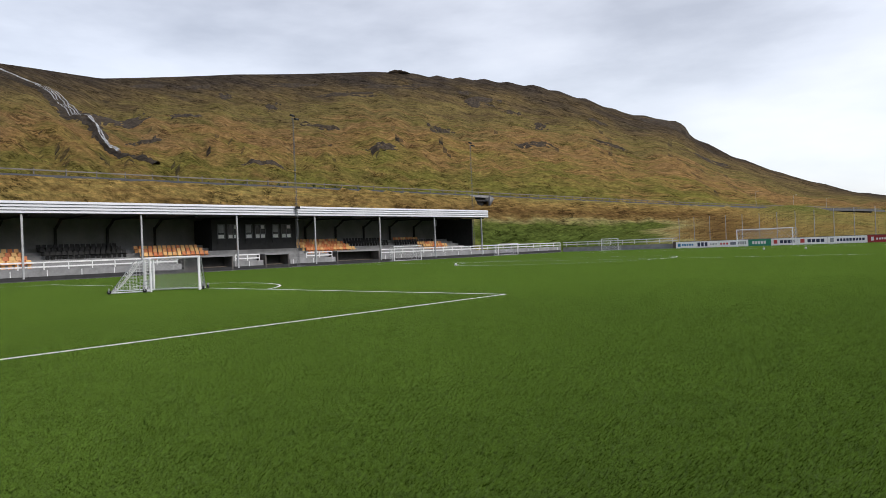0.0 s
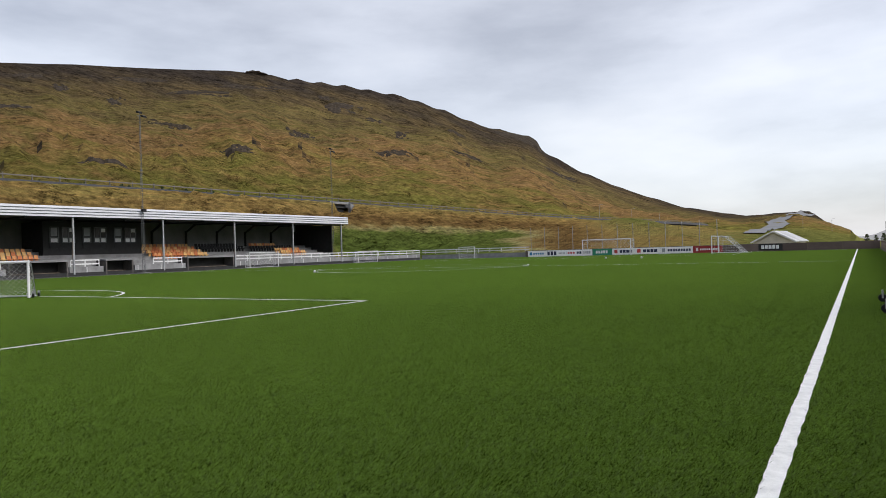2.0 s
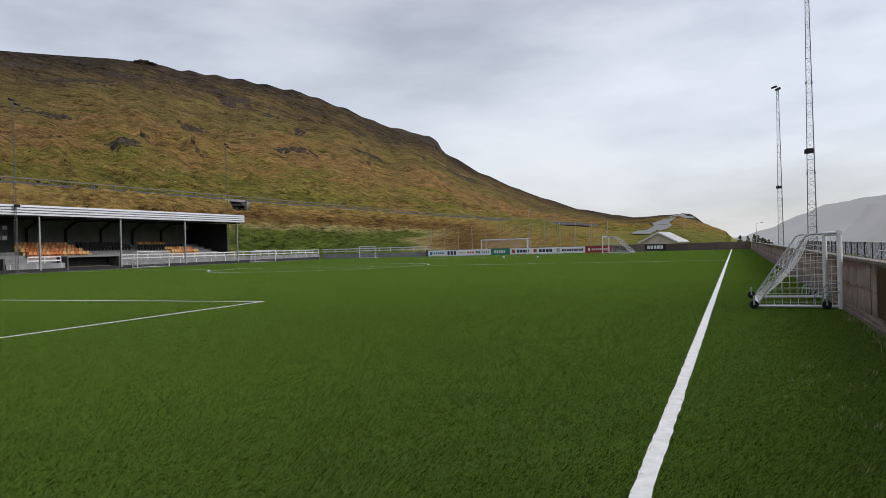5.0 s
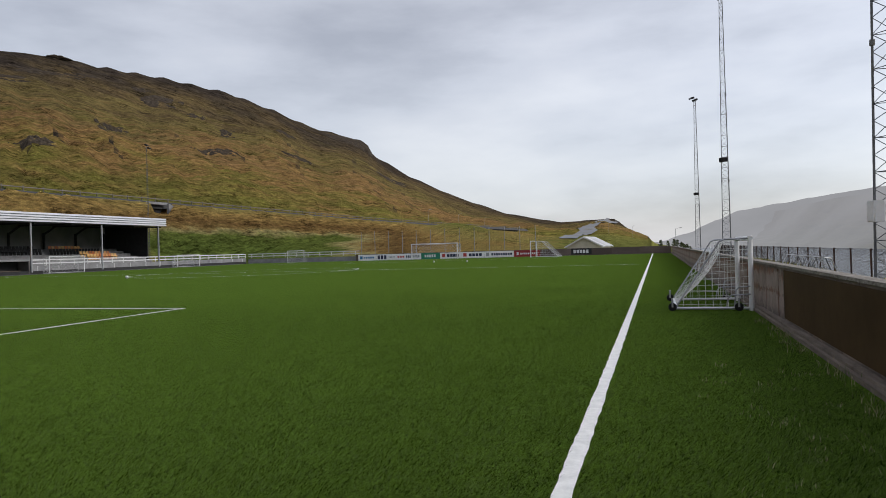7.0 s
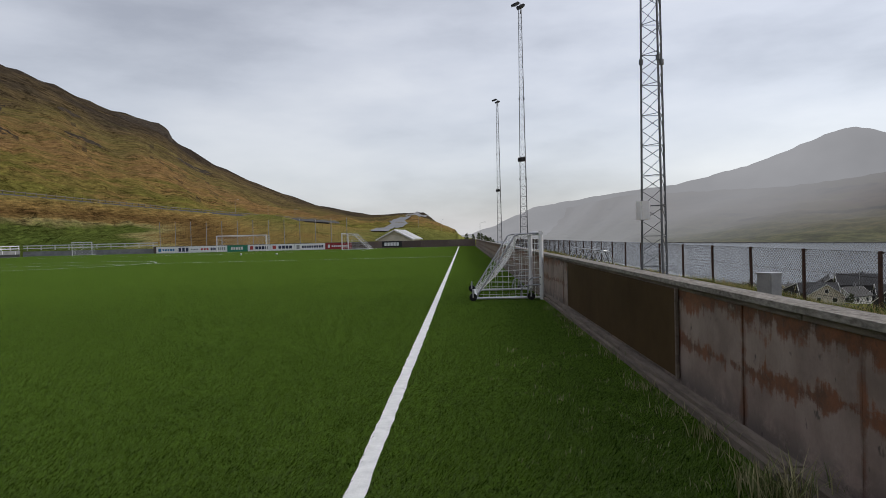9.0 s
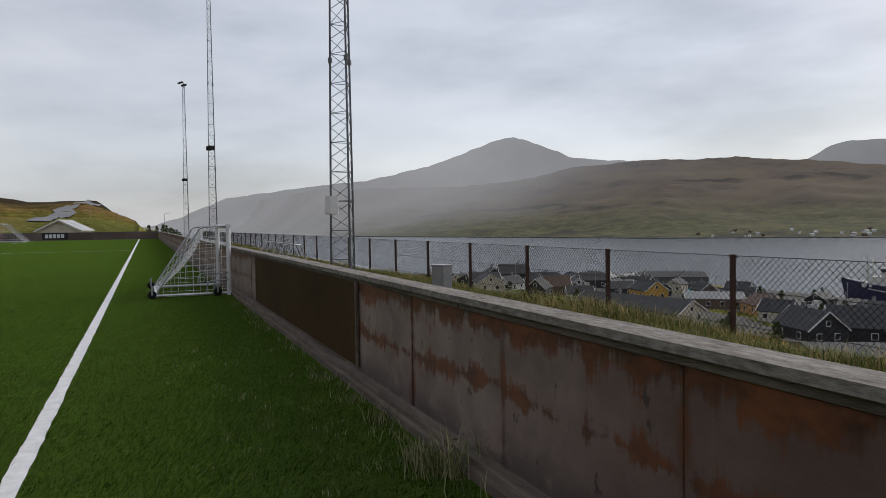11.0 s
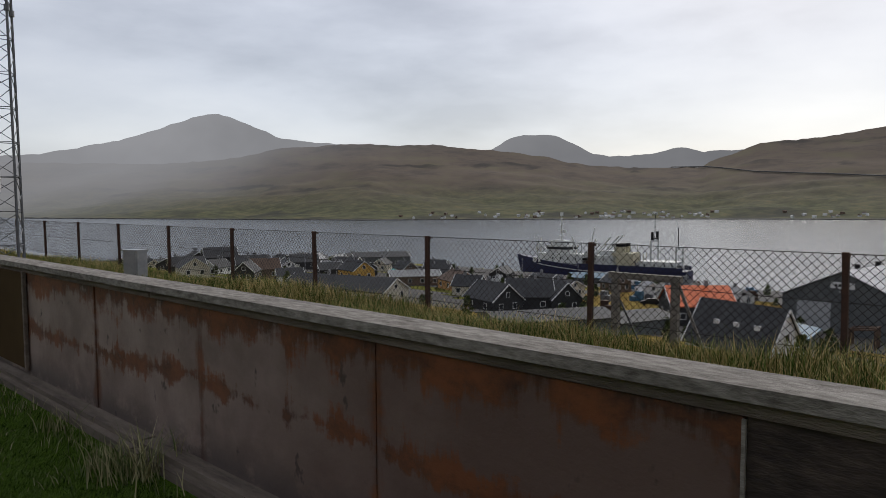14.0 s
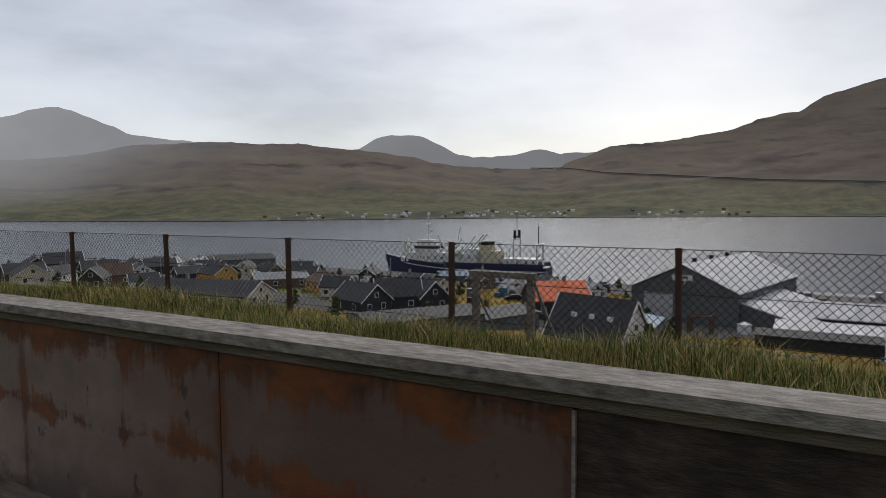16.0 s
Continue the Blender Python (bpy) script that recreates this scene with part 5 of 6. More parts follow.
def road_side():
    road = Shape()
    k = 60
    for i in range(k + 1):
        y = -60 + 620.0 * i / k
        z = ROAD_Z + 0.35 + 2.6 * ease(200, 560, y)
        x = ROAD_X + 0.0
        road.v += [(x + 3.4, y, z), (x - 3.4, y, z), (x + 4.6, y, z - 1.6), (x - 4.6, y, z - 1.6)]
    for i in range(k):
        a, b = 4 * i, 4 * i + 4
        road.f += [(a, a + 1, b + 1, b), (a + 2, a, b, b + 2), (a + 1, a + 3, b + 3, b + 1)]
    solid("road", road, M_ASPH, "asphalt road along the hillside", "road", kind="structure")
    rail = thing("guard_rail", "weathered grey guard rail on short posts along the road", "guard rail")
    for i in range(60):
        y0, y1 = -50 + 10.0 * i, -50 + 10.0 * (i + 1)
        zz = [ROAD_Z + 0.35 + 2.6 * ease(200, 560, y) for y in (y0, y1)]
        part("rail", Shape().beam((ROAD_X + 3.2, y0, zz[0] + 0.62), (ROAD_X + 3.2, y1, zz[1] + 0.62), 0.18), M_RAIL, rail)
    me = Shape().box((0, 0, 0.3), (0.15, 0.15, 1.2)).mesh("post", M_RAIL)
    for i in range(150):
        y = -50 + 4.0 * i
        ob = new("post", me)
        ob.parent = rail
        ob.location = (ROAD_X + 3.12, y, ROAD_Z + 0.35 + 2.6 * ease(200, 560, y))
    cv = thing("culvert", "concrete underpass with a wing wall in the road bank", "culvert")
    part("portal", Shape().box((-101.0, 120.0, 13.0), (2.4, 6.6, 0.5)), M_CONC, cv)
    # solid black block stands for the shade inside the underpass
    part("opening", Shape().box((-101.3, 120.0, 11.7), (0.6, 5.6, 2.2)), M_BLACK, cv, "black block for the shade of the passage")
    part("wing_wall", Shape().prism([(122.8, 13.0), (131.0, 10.6), (131.0, 9.0), (122.8, 9.6)], "x", -99.6, -99.0), M_CONC, cv)
    part("wing_wall", Shape().prism([(117.2, 13.0), (115.6, 12.6), (115.6, 11.0), (117.2, 10.4)], "x", -99.6, -99.0), M_CONC, cv)


road_side()


def street_lamp(x, y, h, rz):
    z = ground_height(x, y) - 0.3
    s = thing("street_lamp", "slim grey street lamp beside the road", "street lamp", "street lamps", at=(x, y, z), rz=rz)
    part("pole", Shape().tube((0, 0, 0), (0, 0, h), 0.09, 8, r2=0.05), M_GALV, s)
    part("arm", Shape().tube((0, 0, h), (1.1, 0, h + 0.2), 0.04, 6), M_GALV, s)
    part("lamp_head", Shape().box((1.4, 0, h + 0.2), (0.7, 0.26, 0.14), bevel=0.04), M_GALV, s)


for lx, ly in ((-110, 386), (-110, 448), (-110, 330), (-33, 520), (-16, 520), (6, 215)):
    street_lamp(lx, ly, 9.0 if ly > 250 else 6.0, 0)


# ---- waterfall and crags on the hill ----
def hill_point(az, s):
    """Point on the hillside at a bearing, a part of the way from the road to the ridge."""
    ridge = 950.0 if az < -45 else 950.0 + (az + 45) / 45 * 650.0
    rf = 118.0 / math.sin(radians(-az))
    r = rf + (ridge - rf) * s
    x, y = r * math.sin(radians(az)), r * math.cos(radians(az))
    return Vector((x, y, ground_height(x, y)))


M_CRAG = material("basalt_crag", [(0.010, 0.008, 0.007), (0.028, 0.022, 0.018), (0.060, 0.046, 0.032), (0.150, 0.108, 0.050)], 0.30, 0.95, 1.0, 1.5, stretch=(1, 1, 2.0), fine=0.45, spec=0.1, detail=9)
M_FALL = material("falling_water", [(0.05, 0.048, 0.046), (0.22, 0.225, 0.235), (0.62, 0.64, 0.67)], 0.28, 0.5, 0.3)


def outcrop(az, s, wide, tall, seed):
    """A patch of broken rock lying in the slope, sinking under the grass at its ragged edge."""
    sh, n = Shape(), 26
    r = hill_point(az, s).xy.length
    for i in range(n + 1):
        for j in range(n + 1):
            u, v = 2 * i / n - 1, 2 * j / n - 1
            p = hill_point(az + math.degrees(u * wide / r), s + v * tall / 260.0)
            q = Vector((u * 2.2 + seed, v * 2.2, 0.3))
            lift = 1.5 * (0.55 - u * u - v * v + 1.1 * noise.fractal(q, 0.9, 2.1, 5)) + 0.7 * noise.noise(q * 5)
            sh.v.append((p.x, p.y, p.z + max(-1.5, min(1.6, lift))))
    for i in range(n):
        sh.f += [(i * (n + 1) + j, i * (n + 1) + j + 1, (i + 1) * (n + 1) + j + 1, (i + 1) * (n + 1) + j) for j in range(n)]
    solid("crag", sh, M_CRAG, "dark basalt outcrop in the grassy hillside", "crag", "crags on the hill")


def crag(az, s, wide, tall, label="dark basalt crag on the hillside", seed=0):
    c = hill_point(az, s)
    bm = bmesh.new()
    bmesh.ops.create_icosphere(bm, subdivisions=4, radius=1.0)
    side = Vector((math.cos(radians(az)), -math.sin(radians(az)), 0))
    for v in bm.verts:
        p = v.co.copy()
        n1 = noise.fractal(p * 1.7 + Vector((seed, 0, 0)), 1.0, 2.0, 4)
        n2 = noise.fractal(Vector((p.x * 1.2, p.y * 1.2, p.z * 7 + seed)), 1.0, 2.0, 3)
        k = 1 + 0.55 * n1 + 0.2 * n2
        v.co = side * (p.x * wide * k) + Vector((math.sin(radians(az)), math.cos(radians(az)), 0)) * (p.y * 6 * k) + Vector((0, 0, p.z * tall * k))
    me = bpy.data.meshes.new("crag")
    bm.to_mesh(me)
    bm.free()
    me.materials.append(M_CRAG)
    ob = new("crag", me)
    ob.location = c + Vector((0, 0, -tall * 0.25))
    tagged(ob, label, "crag", "crags on the hill")


for i, (az, s, wd, tl) in enumerate(((-39.5, 0.80, 20, 7), (-41.0, 0.86, 10, 4), (-34.7, 0.66, 8, 6), (-47.5, 0.88, 34, 4), (-44.5, 0.90, 16, 3), (-48.0, 0.30, 9, 4), (-53.3, 0.55, 16, 2.5), (-56.8, 0.72, 7, 8),
                                     (-60.5, 0.80, 7, 6), (-62.5, 0.90, 12, 4), (-66, 0.92, 18, 3), (-37, 0.74, 10, 3), (-30, 0.80, 14, 3), (-25.2, 0.95, 50, 6), (-63.5, 0.62, 12, 6), (-68.3, 0.62, 26, 8), (-66.5, 0.45, 10, 5), (-50.5, 0.80, 30, 4), (-43, 0.55, 10, 4), (-35.5, 0.45, 16, 3), (-29, 0.55, 16, 3), (-55, 0.90, 26, 4), (-21.5, 0.75, 20, 4), (-57.5, 0.20, 8, 4))):
    outcrop(az, s, wd * 1.25, tl * 1.5, i * 3.1)
crag(-46.6, 0.992, 15, 5, "rocky knob on the hill's skyline", seed=50)


def waterfall():
    w = thing("waterfall", "white waterfall in a dark rocky gully on the hillside", "waterfall")
    course = [(-77.5, 1.0), (-75.6, 0.92), (-74.4, 0.87), (-73.2, 0.82), (-72.4, 0.76), (-71.8, 0.68), (-71.3, 0.60), (-70.3, 0.55), (-69.8, 0.48), (-69.3, 0.40), (-68.3, 0.33), (-67.2, 0.28), (-65.5, 0.24)]
    pts = []
    for (a0, s0), (a1, s1) in zip(course, course[1:]):
        for k in range(8):
            t = k / 8
            pts.append((a0 + (a1 - a0) * t + 0.10 * noise.noise(Vector((len(pts) * 0.5, 1, 0))), s0 + (s1 - s0) * t))
    bed, fall = Shape(), Shape()
    for i, (a, s) in enumerate(pts):
        wd = 1.3 + 0.5 * noise.noise(Vector((i * 0.31, 0, 4))) + (0.4 if 30 < i < 60 else 0)
        for j in range(7):
            u = (j - 3) / 3
            jit = 0.25 * noise.noise(Vector((i * 0.7, j * 1.3, 8)))
            p = hill_point(a + (u * wd + jit) * (0.50 if i < 70 else 0.28), s)
            bed.v.append((p.x, p.y, p.z + 1.6 - 2.2 * u * u + 1.2 * noise.noise(Vector((i * 0.9, j * 0.9, 2)))))
        for strand in range(4):
            ww = 0.036 + 0.030 * noise.noise(Vector((i * 0.45, 3, strand)))
            off = (strand - 1.5) * (0.20 if 22 < i < 52 else 0.06) + 0.12 * noise.noise(Vector((i * 0.15, 5, strand)))
            for u in (-1, 1):
                p = hill_point(a + off + u * max(0.015, ww), s)
                fall.v.append((p.x * 0.993, p.y * 0.993, p.z + 2.8))
    for i in range(len(pts) - 1):
        bed.f += [(7 * i + j, 7 * i + j + 1, 7 * i + 8 + j, 7 * i + 7 + j) for j in range(6)]
        for strand in range(4):
            if noise.noise(Vector((i * 0.37, 6, strand * 3))) > -0.30 and i < 80:
                k = 2 * strand
                fall.f.append((8 * i + k, 8 * i + k + 1, 8 * i + k + 9, 8 * i + k + 8))
    part("rock_bed", bed, M_CRAG, w, "dark wet rock")
    part("stream", fall, M_FALL, w, "white water")


waterfall()

# row of young trees above the road
M_LEAF = material("shrub_leaf", [(0.030, 0.045, 0.012), (0.075, 0.095, 0.028)], 2.0, 0.8, 0, island=0.5)


def shrub_mesh(seed):
    rng = np.random.RandomState(seed)
    s = Shape()
    s.tube((0, 0, 0), (0.05, 0, 1.1), 0.06, 5, r2=0.02)
    for k in range(130):
        a, h = rng.uniform(0, math.tau), rng.uniform(0.3, 2.3)
        r = 0.85 * math.sqrt(rng.uniform(0, 1)) * (1 - abs(h - 1.1) / 1.6)
        c = Vector((r * math.cos(a), r * math.sin(a), h))
        d = Vector(rng.normal(0, 1, 3)).normalized() * 0.26
        e = Vector(rng.normal(0, 1, 3)).normalized() * 0.16
        s.add([c - d, c + e, c + d, c - e], [(0, 1, 2, 3)])
    return s.mesh("shrub", M_LEAF)


shrubs = [shrub_mesh(i) for i in range(3)]
rs = random.Random(21)
for i in range(110):
    y = 22 + 95 * (i / 110) + rs.uniform(-1, 1)
    x = -122 - rs.uniform(0, 14)
    ob = new("shrub", shrubs[i % 3])
    ob.matrix_basis = pose(x, y, ground_height(x, y) - 0.2, 0, 0, rs.uniform(0, 360)) @ Matrix.Scale(rs.uniform(0.5, 1.0), 4)
    tagged(ob, "small dark green shrub planted above the road", "shrub", "shrubs above the road")
for i, (x, y, k) in enumerate(((2, 265, 1.2), (7, 280, 1.3), (9, 310, 1.5), (12, 340, 1.6), (14, 370, 1.5), (17, 410, 1.8), (5, 300, 1.1), (10, 290, 1.3), (20, 440, 1.7))):
    ob = new("shrub", shrubs[i % 3])
    ob.matrix_basis = pose(x, y, ground_height(x, y) - 0.2, 0, 0, i * 40) @ Matrix.Scale(k, 4)
    tagged(ob, "dark bush beyond the far end of the pitch", "shrub", "bushes beyond the pitch")


# ---- town below ----
WALLS = {
    "white": material("white_boarding", [(0.58, 0.58, 0.57), (0.76, 0.76, 0.75)], 1.0, 0.7, 0.1),
    "cream": material("cream_render", [(0.46, 0.42, 0.34), (0.62, 0.57, 0.47)], 0.8, 0.8, 0.1),
    "yellow": material("ochre_boarding", [(0.48, 0.27, 0.05), (0.60, 0.36, 0.08)], 0.8, 0.7, 0.1),
    "timber": material("new_timber", [(0.42, 0.22, 0.08), (0.58, 0.33, 0.13)], 0.8, 0.7, 0.1),
    "red": material("red_boarding", [(0.16, 0.03, 0.025), (0.24, 0.05, 0.04)], 0.8, 0.7, 0.1),
    "brown": material("brown_boarding", [(0.10, 0.07, 0.05), (0.17, 0.12, 0.09)], 0.8, 0.8, 0.1),
    "dark": material("tarred_boarding", [(0.016, 0.017, 0.019), (0.04, 0.041, 0.044)], 0.8, 0.7, 0.1),
    "grey": material("grey_cladding", [(0.075, 0.082, 0.085), (0.13, 0.138, 0.14)], 0.4, 0.7, 0.1),
    "pale": material("pale_grey_cladding", [(0.30, 0.31, 0.32), (0.44, 0.45, 0.46)], 0.4, 0.6, 0.1),
}
ROOFS = {
    "slate": material("dark_roof_felt", [(0.026, 0.027, 0.030), (0.060, 0.061, 0.065)], 0.8, 0.75, 0.2),
    "brown": material("brown_roof", [(0.075, 0.045, 0.032), (0.13, 0.085, 0.06)], 0.8, 0.8, 0.2),
    "orange": material("orange_sheet_roof", [(0.56, 0.095, 0.018), (0.70, 0.14, 0.03)], 0.5, 0.5, 0.1),
    "white": material("pale_sheet_roof", [(0.26, 0.265, 0.275), (0.44, 0.445, 0.455), (0.60, 0.60, 0.61)], 0.22, 0.6, 0.2, stretch=(3.0, 0.6, 1), fine=0.4),
    "grey": material("grey_sheet_roof", [(0.16, 0.165, 0.17), (0.26, 0.265, 0.27)], 0.3, 0.6, 0.1),
    "blue": material("blue_sheet_roof", [(0.04, 0.10, 0.16), (0.06, 0.15, 0.23)], 0.3, 0.6, 0.1),
}


def house(label, x, y, rz, wide, long_, eave, rise, wall, roof, windows=2, chimney=True, trim=True, category="house", group="houses of the town", sink=1.5):
    """Gables on the two local x ends; ridge along local x. wide is across the gable."""
    g = ground_height(x, y)
    h = thing("house" if category == "house" else "warehouse", label, category, group, at=(x, y, g), rz=rz)
    hw, hl = wide / 2, long_ / 2
    part("wall", Shape().prism([(-hw, -sink), (hw, -sink), (hw, eave), (0, eave + rise), (-hw, eave)], "x", -hl, hl), WALLS[wall], h)
    over, th = 0.3, 0.16
    for sg in (-1, 1):
        k = rise / hw
        part("roof_slope", Shape().prism([(0, eave + rise + 0.04), (sg * (hw + over), eave - over * k + 0.04), (sg * (hw + over), eave - over * k + 0.04 + th), (0, eave + rise + 0.04 + th)], "x", -hl - over, hl + over), ROOFS[roof], h)
    if trim:
        for e in (-1, 1):
            t = Shape()
            for sg in (-1, 1):
                t.beam((e * (hl + over + 0.05), 0, eave + rise + 0.05), (e * (hl + over + 0.05), sg * (hw + over), eave - over * rise / hw + 0.05), 0.20)
            part("barge_board", t, WALLS["white"], h, "white barge boards")
    for e in (-1, 1):
        for i in range(windows):
            yy = (i - (windows - 1) / 2) * wide / max(2, windows + 0.2)
            w = part("window", Shape().box((e * (hl + 0.03), yy, eave * 0.55), (0.08, 1.0, 1.2)), WALLS["white"], h, "white window frame")
            part("pane", Shape().box((e * (hl + 0.06), yy, eave * 0.55), (0.06, 0.8, 1.0)), M_GLASS, w)
        if rise > 1.6:
            w = part("window", Shape().box((e * (hl + 0.03), 0, eave + rise * 0.35), (0.08, 0.9, 1.0)), WALLS["white"], h, "white window frame")
            part("pane", Shape().box((e * (hl + 0.06), 0, eave + rise * 0.35), (0.06, 0.7, 0.8)), M_GLASS, w)
    nside = max(2, int(long_ / 3.5)) if windows else 0
    for e in (-1, 1):
        for i in range(nside):
            xx = (i - (nside - 1) / 2) * long_ / nside
            w = part("window", Shape().box((xx, e * (hw + 0.02), eave * 0.55), (1.1, 0.08, min(1.2, eave * 0.5))), WALLS["white"], h, "white window frame")
            part("pane", Shape().box((xx, e * (hw + 0.05), eave * 0.55), (0.9, 0.06, min(1.0, eave * 0.42))), M_GLASS, w)
    if chimney:
        part("chimney", Shape().box((hl * 0.3, 0, eave + rise + 0.5), (0.6, 0.6, 1.2)), M_CONC, h)
    return h


# bearing of the view from the pitch is -rz for each; "end" turns a gable to the pitch, "side" a roof slope
def turned(view, how, extra=0):
    return 90 + view + extra if how == "end" else view + extra


TOWN = [
    ("cream house with dark roof and white gable trim", 89, 171, -27, "end", 7.5, 9, 2.8, 2.4, "cream", "slate"),
    ("tarred black house with white gable trim", 116, 220, -28, "end", 8.5, 10, 3.2, 2.8, "dark", "slate"),
    ("tall dark house with dark roof", 119, 210, -29, "side", 8.0, 10.5, 4.6, 3.0, "dark", "slate"),
    ("dark red house with white window frames", 133, 224, -30, "end", 5.6, 8, 3.4, 1.9, "red", "slate"),
    ("tarred house with long dark roof", 124, 199, -32, "side", 8.0, 10, 2.8, 2.6, "dark", "slate"),
    ("red-brown house with rust-brown roof", 113, 174, -33, "side", 7.5, 8, 3.0, 2.8, "brown", "brown"),
    ("small white house with gable towards the pitch", 136, 196, -35, "end", 7.0, 9, 1.9, 2.2, "white", "slate"),
    ("dark house with white windows", 148, 203, -36, "side", 8, 10, 2.8, 2.3, "dark", "slate"),
    ("low house with long black roof and cream gable", 92, 112, -39, "end", 9.6, 26, 2.0, 2.4, "cream", "slate", 52),
    ("small white shed with grey roof", 152, 192, -38, "side", 5, 6.5, 2.0, 1.6, "white", "grey"),
    ("ochre yellow house with dark roof", 131, 154, -40, "end", 7.2, 9, 3.4, 2.6, "yellow", "slate", 30),
    ("long dark office building with a row of windows", 178, 195, -42, "side", 12, 21, 4.6, 1.4, "grey", "slate"),
    ("low brown shed with grey roof", 138, 137, -45, "side", 9, 14, 2.6, 1.4, "brown", "grey"),
    ("unfinished house of new orange timber", 138, 120, -49, "end", 8.5, 9, 2.6, 2.3, "timber", "brown", 25),
    ("tarred black house with white barge boards", 107, 84, -52, "end", 7.2, 10, 2.6, 3.0, "dark", "slate", 35),
    ("black house with a steep dark roof", 115, 81, -55, "side", 7.6, 9, 3.2, 3.2, "dark", "slate"),
    ("black house with white gable trim", 119, 76, -57, "end", 6.4, 8, 3.0, 3.2, "dark", "slate", 20),
    ("dark building with an orange sheet roof", 124, 50, -68, "side", 10, 11, 3.9, 3.0, "dark", "orange", 16),
]
for row in TOWN:
    label, x, y, view, how, wide, long_, eave, rise, wall, roof = row[:11]
    house(label, x, y, turned(view, how, row[11] if len(row) > 11 else 8), wide, long_, eave, rise, wall, roof)
house("long flat grey-roofed building below the bank", 84, 56, -32, 10, 18, 2.0, 0.8, "grey", "slate", 0, False, False, "warehouse", "sheds of the harbour")
house("flat grey-roofed workshop below the bank", 98, 51, -20, 9, 14, 2.2, 0.8, "grey", "slate", 0, False, False, "warehouse", "sheds of the harbour")
bh = house("black-roofed house with a white gable", 92, 31.0, -108, 7.0, 12.5, 1.0, 5.2, "white", "slate", 2, False, True)
for k in (-2.5, 0.5, 3.5):
    part("roof_window", Shape().box((k, -1.75, 3.75), (0.8, 0.5, 0.6)), WALLS["white"], bh, "pale roof window")
wh = house("large grey warehouse with a pale sheet roof", 149, 24.5, -9.7, 20, 38, 7.0, 4.6, "grey", "white", 0, False, False, "warehouse", "sheds of the harbour")
part("sign", Shape().box((-19.1, 0.0, 9.3), (0.06, 3.8, 1.1)), WALLS["white"], wh, "white sign board")
sg = Shape()
for i in range(4):
    sg.box((-19.15, 1.0 - 0.62 * i, 9.3), (0.04, 0.42, 0.5))
part("sign_bars", sg, M_BLACK, wh, "dark bars on the sign")
part("big_door", Shape().box((-19.06, 4.6, 3.2), (0.08, 5.6, 6.0)), WALLS["pale"], wh, "pale sliding door")
part("band_window", Shape().box((6.0, -10.05, 5.6), (22, 0.08, 1.5)), M_GLASS, wh, "row of side windows")
for k in range(3):
    part("vent", Shape().tube((-12 + 9 * k, 0.5, 11.2), (-12 + 9 * k, 0.5, 12.5), 0.45, 8), M_SEATK, wh, "dark roof vent")
part("lean_to", Shape().prism([(-10.1, 5.2), (-10.1, 5.4), (-21.5, 2.3), (-21.5, 2.0)], "x", -18.0, 8.0), ROOFS["white"], wh, "pale lean-to roof")
part("lean_to_wall", Shape().prism([(-10.1, -1.5), (-10.1, 5.1), (-21.0, 2.0), (-21.0, -1.5)], "x", -17.8, 7.8), WALLS["grey"], wh)
house("long low shed with a white roof", 141, -2, 90, 11, 30, 2.4, 2.2, "dark", "white", 0, False, False, "warehouse", "sheds of the harbour")
house("long low dark shed with a pale roof edge", 121, -3, 90, 8, 28, 2.0, 1.0, "dark", "white", 0, False, False, "warehouse", "sheds of the harbour")
house("low dark tarred shed", 113, 1, 90, 5, 24, 1.8, 0.6, "dark", "slate", 0, False, False, "warehouse", "sheds of the harbour")
house("grey block-built store in the yard", 101, -7, 90, 6, 8, 3.4, 0.5, "pale", "grey", 0, False, False, "warehouse", "sheds of the harbour")
house("blue-roofed boat shed by the quay", 194, 112, -60, 9, 14, 1.8, 1.2, "grey", "blue", 0, False, False, "warehouse", "sheds of the harbour")
house("long dark building on the quay", 215, 235, -40, 12, 26, 3.8, 1.4, "grey", "slate", 0, False, False, "warehouse", "sheds of the harbour")
house("teal-walled store beside the warehouse", 112, 31, 5, 7, 10, 2.0, 0.5, "grey", "blue", 0, False, False, "warehouse", "sheds of the harbour")

far_houses = [("white house with dark roof", "white", "slate"), ("dark house with dark roof", "dark", "slate"), ("white house with grey roof", "white", "grey"), ("tarred house with white trim", "dark", "slate"), ("brown house with dark roof", "brown", "slate"), ("cream house with dark roof", "cream", "slate")]
rt = random.Random(12)
spots = []


def town_house(x, y, small=1.0):
    lab, wl, rf = far_houses[int(rt.random() * 6)]
    eave, rise = rt.uniform(2.2, 3.0) * small, rt.uniform(1.8, 2.6) * small
    top = math.degrees(math.atan2(ground_height(x, y) + eave + rise - 1.4, math.hypot(x, y)))
    if top < -3.95 and ground_height(x, y) > SEA + 1.0:
        spots.append((x, y))
        house(lab, x, y, rt.uniform(-30, 120), rt.uniform(5.5, 7.5) * small, rt.uniform(7, 10) * small, eave, rise, wl, rf)


for i in range(900):
    x, y = rt.uniform(95, 222), rt.uniform(150, 300)
    if len(spots) < 46 and x / y < 0.92 and all(math.hypot(x - a, y - b) > 11 for a, b in spots) and all(math.hypot(x - r[1], y - r[2]) > 13 for r in TOWN):
        town_house(x, y, 0.95)
for x, y in ((162, 150), (170, 130), (158, 106), (172, 92), (150, 66), (165, 168), (185, 172), (160, 76), (128, 108), (178, 74), (168, 58), (190, 100), (146, 92)):
    town_house(x, y, 0.9)


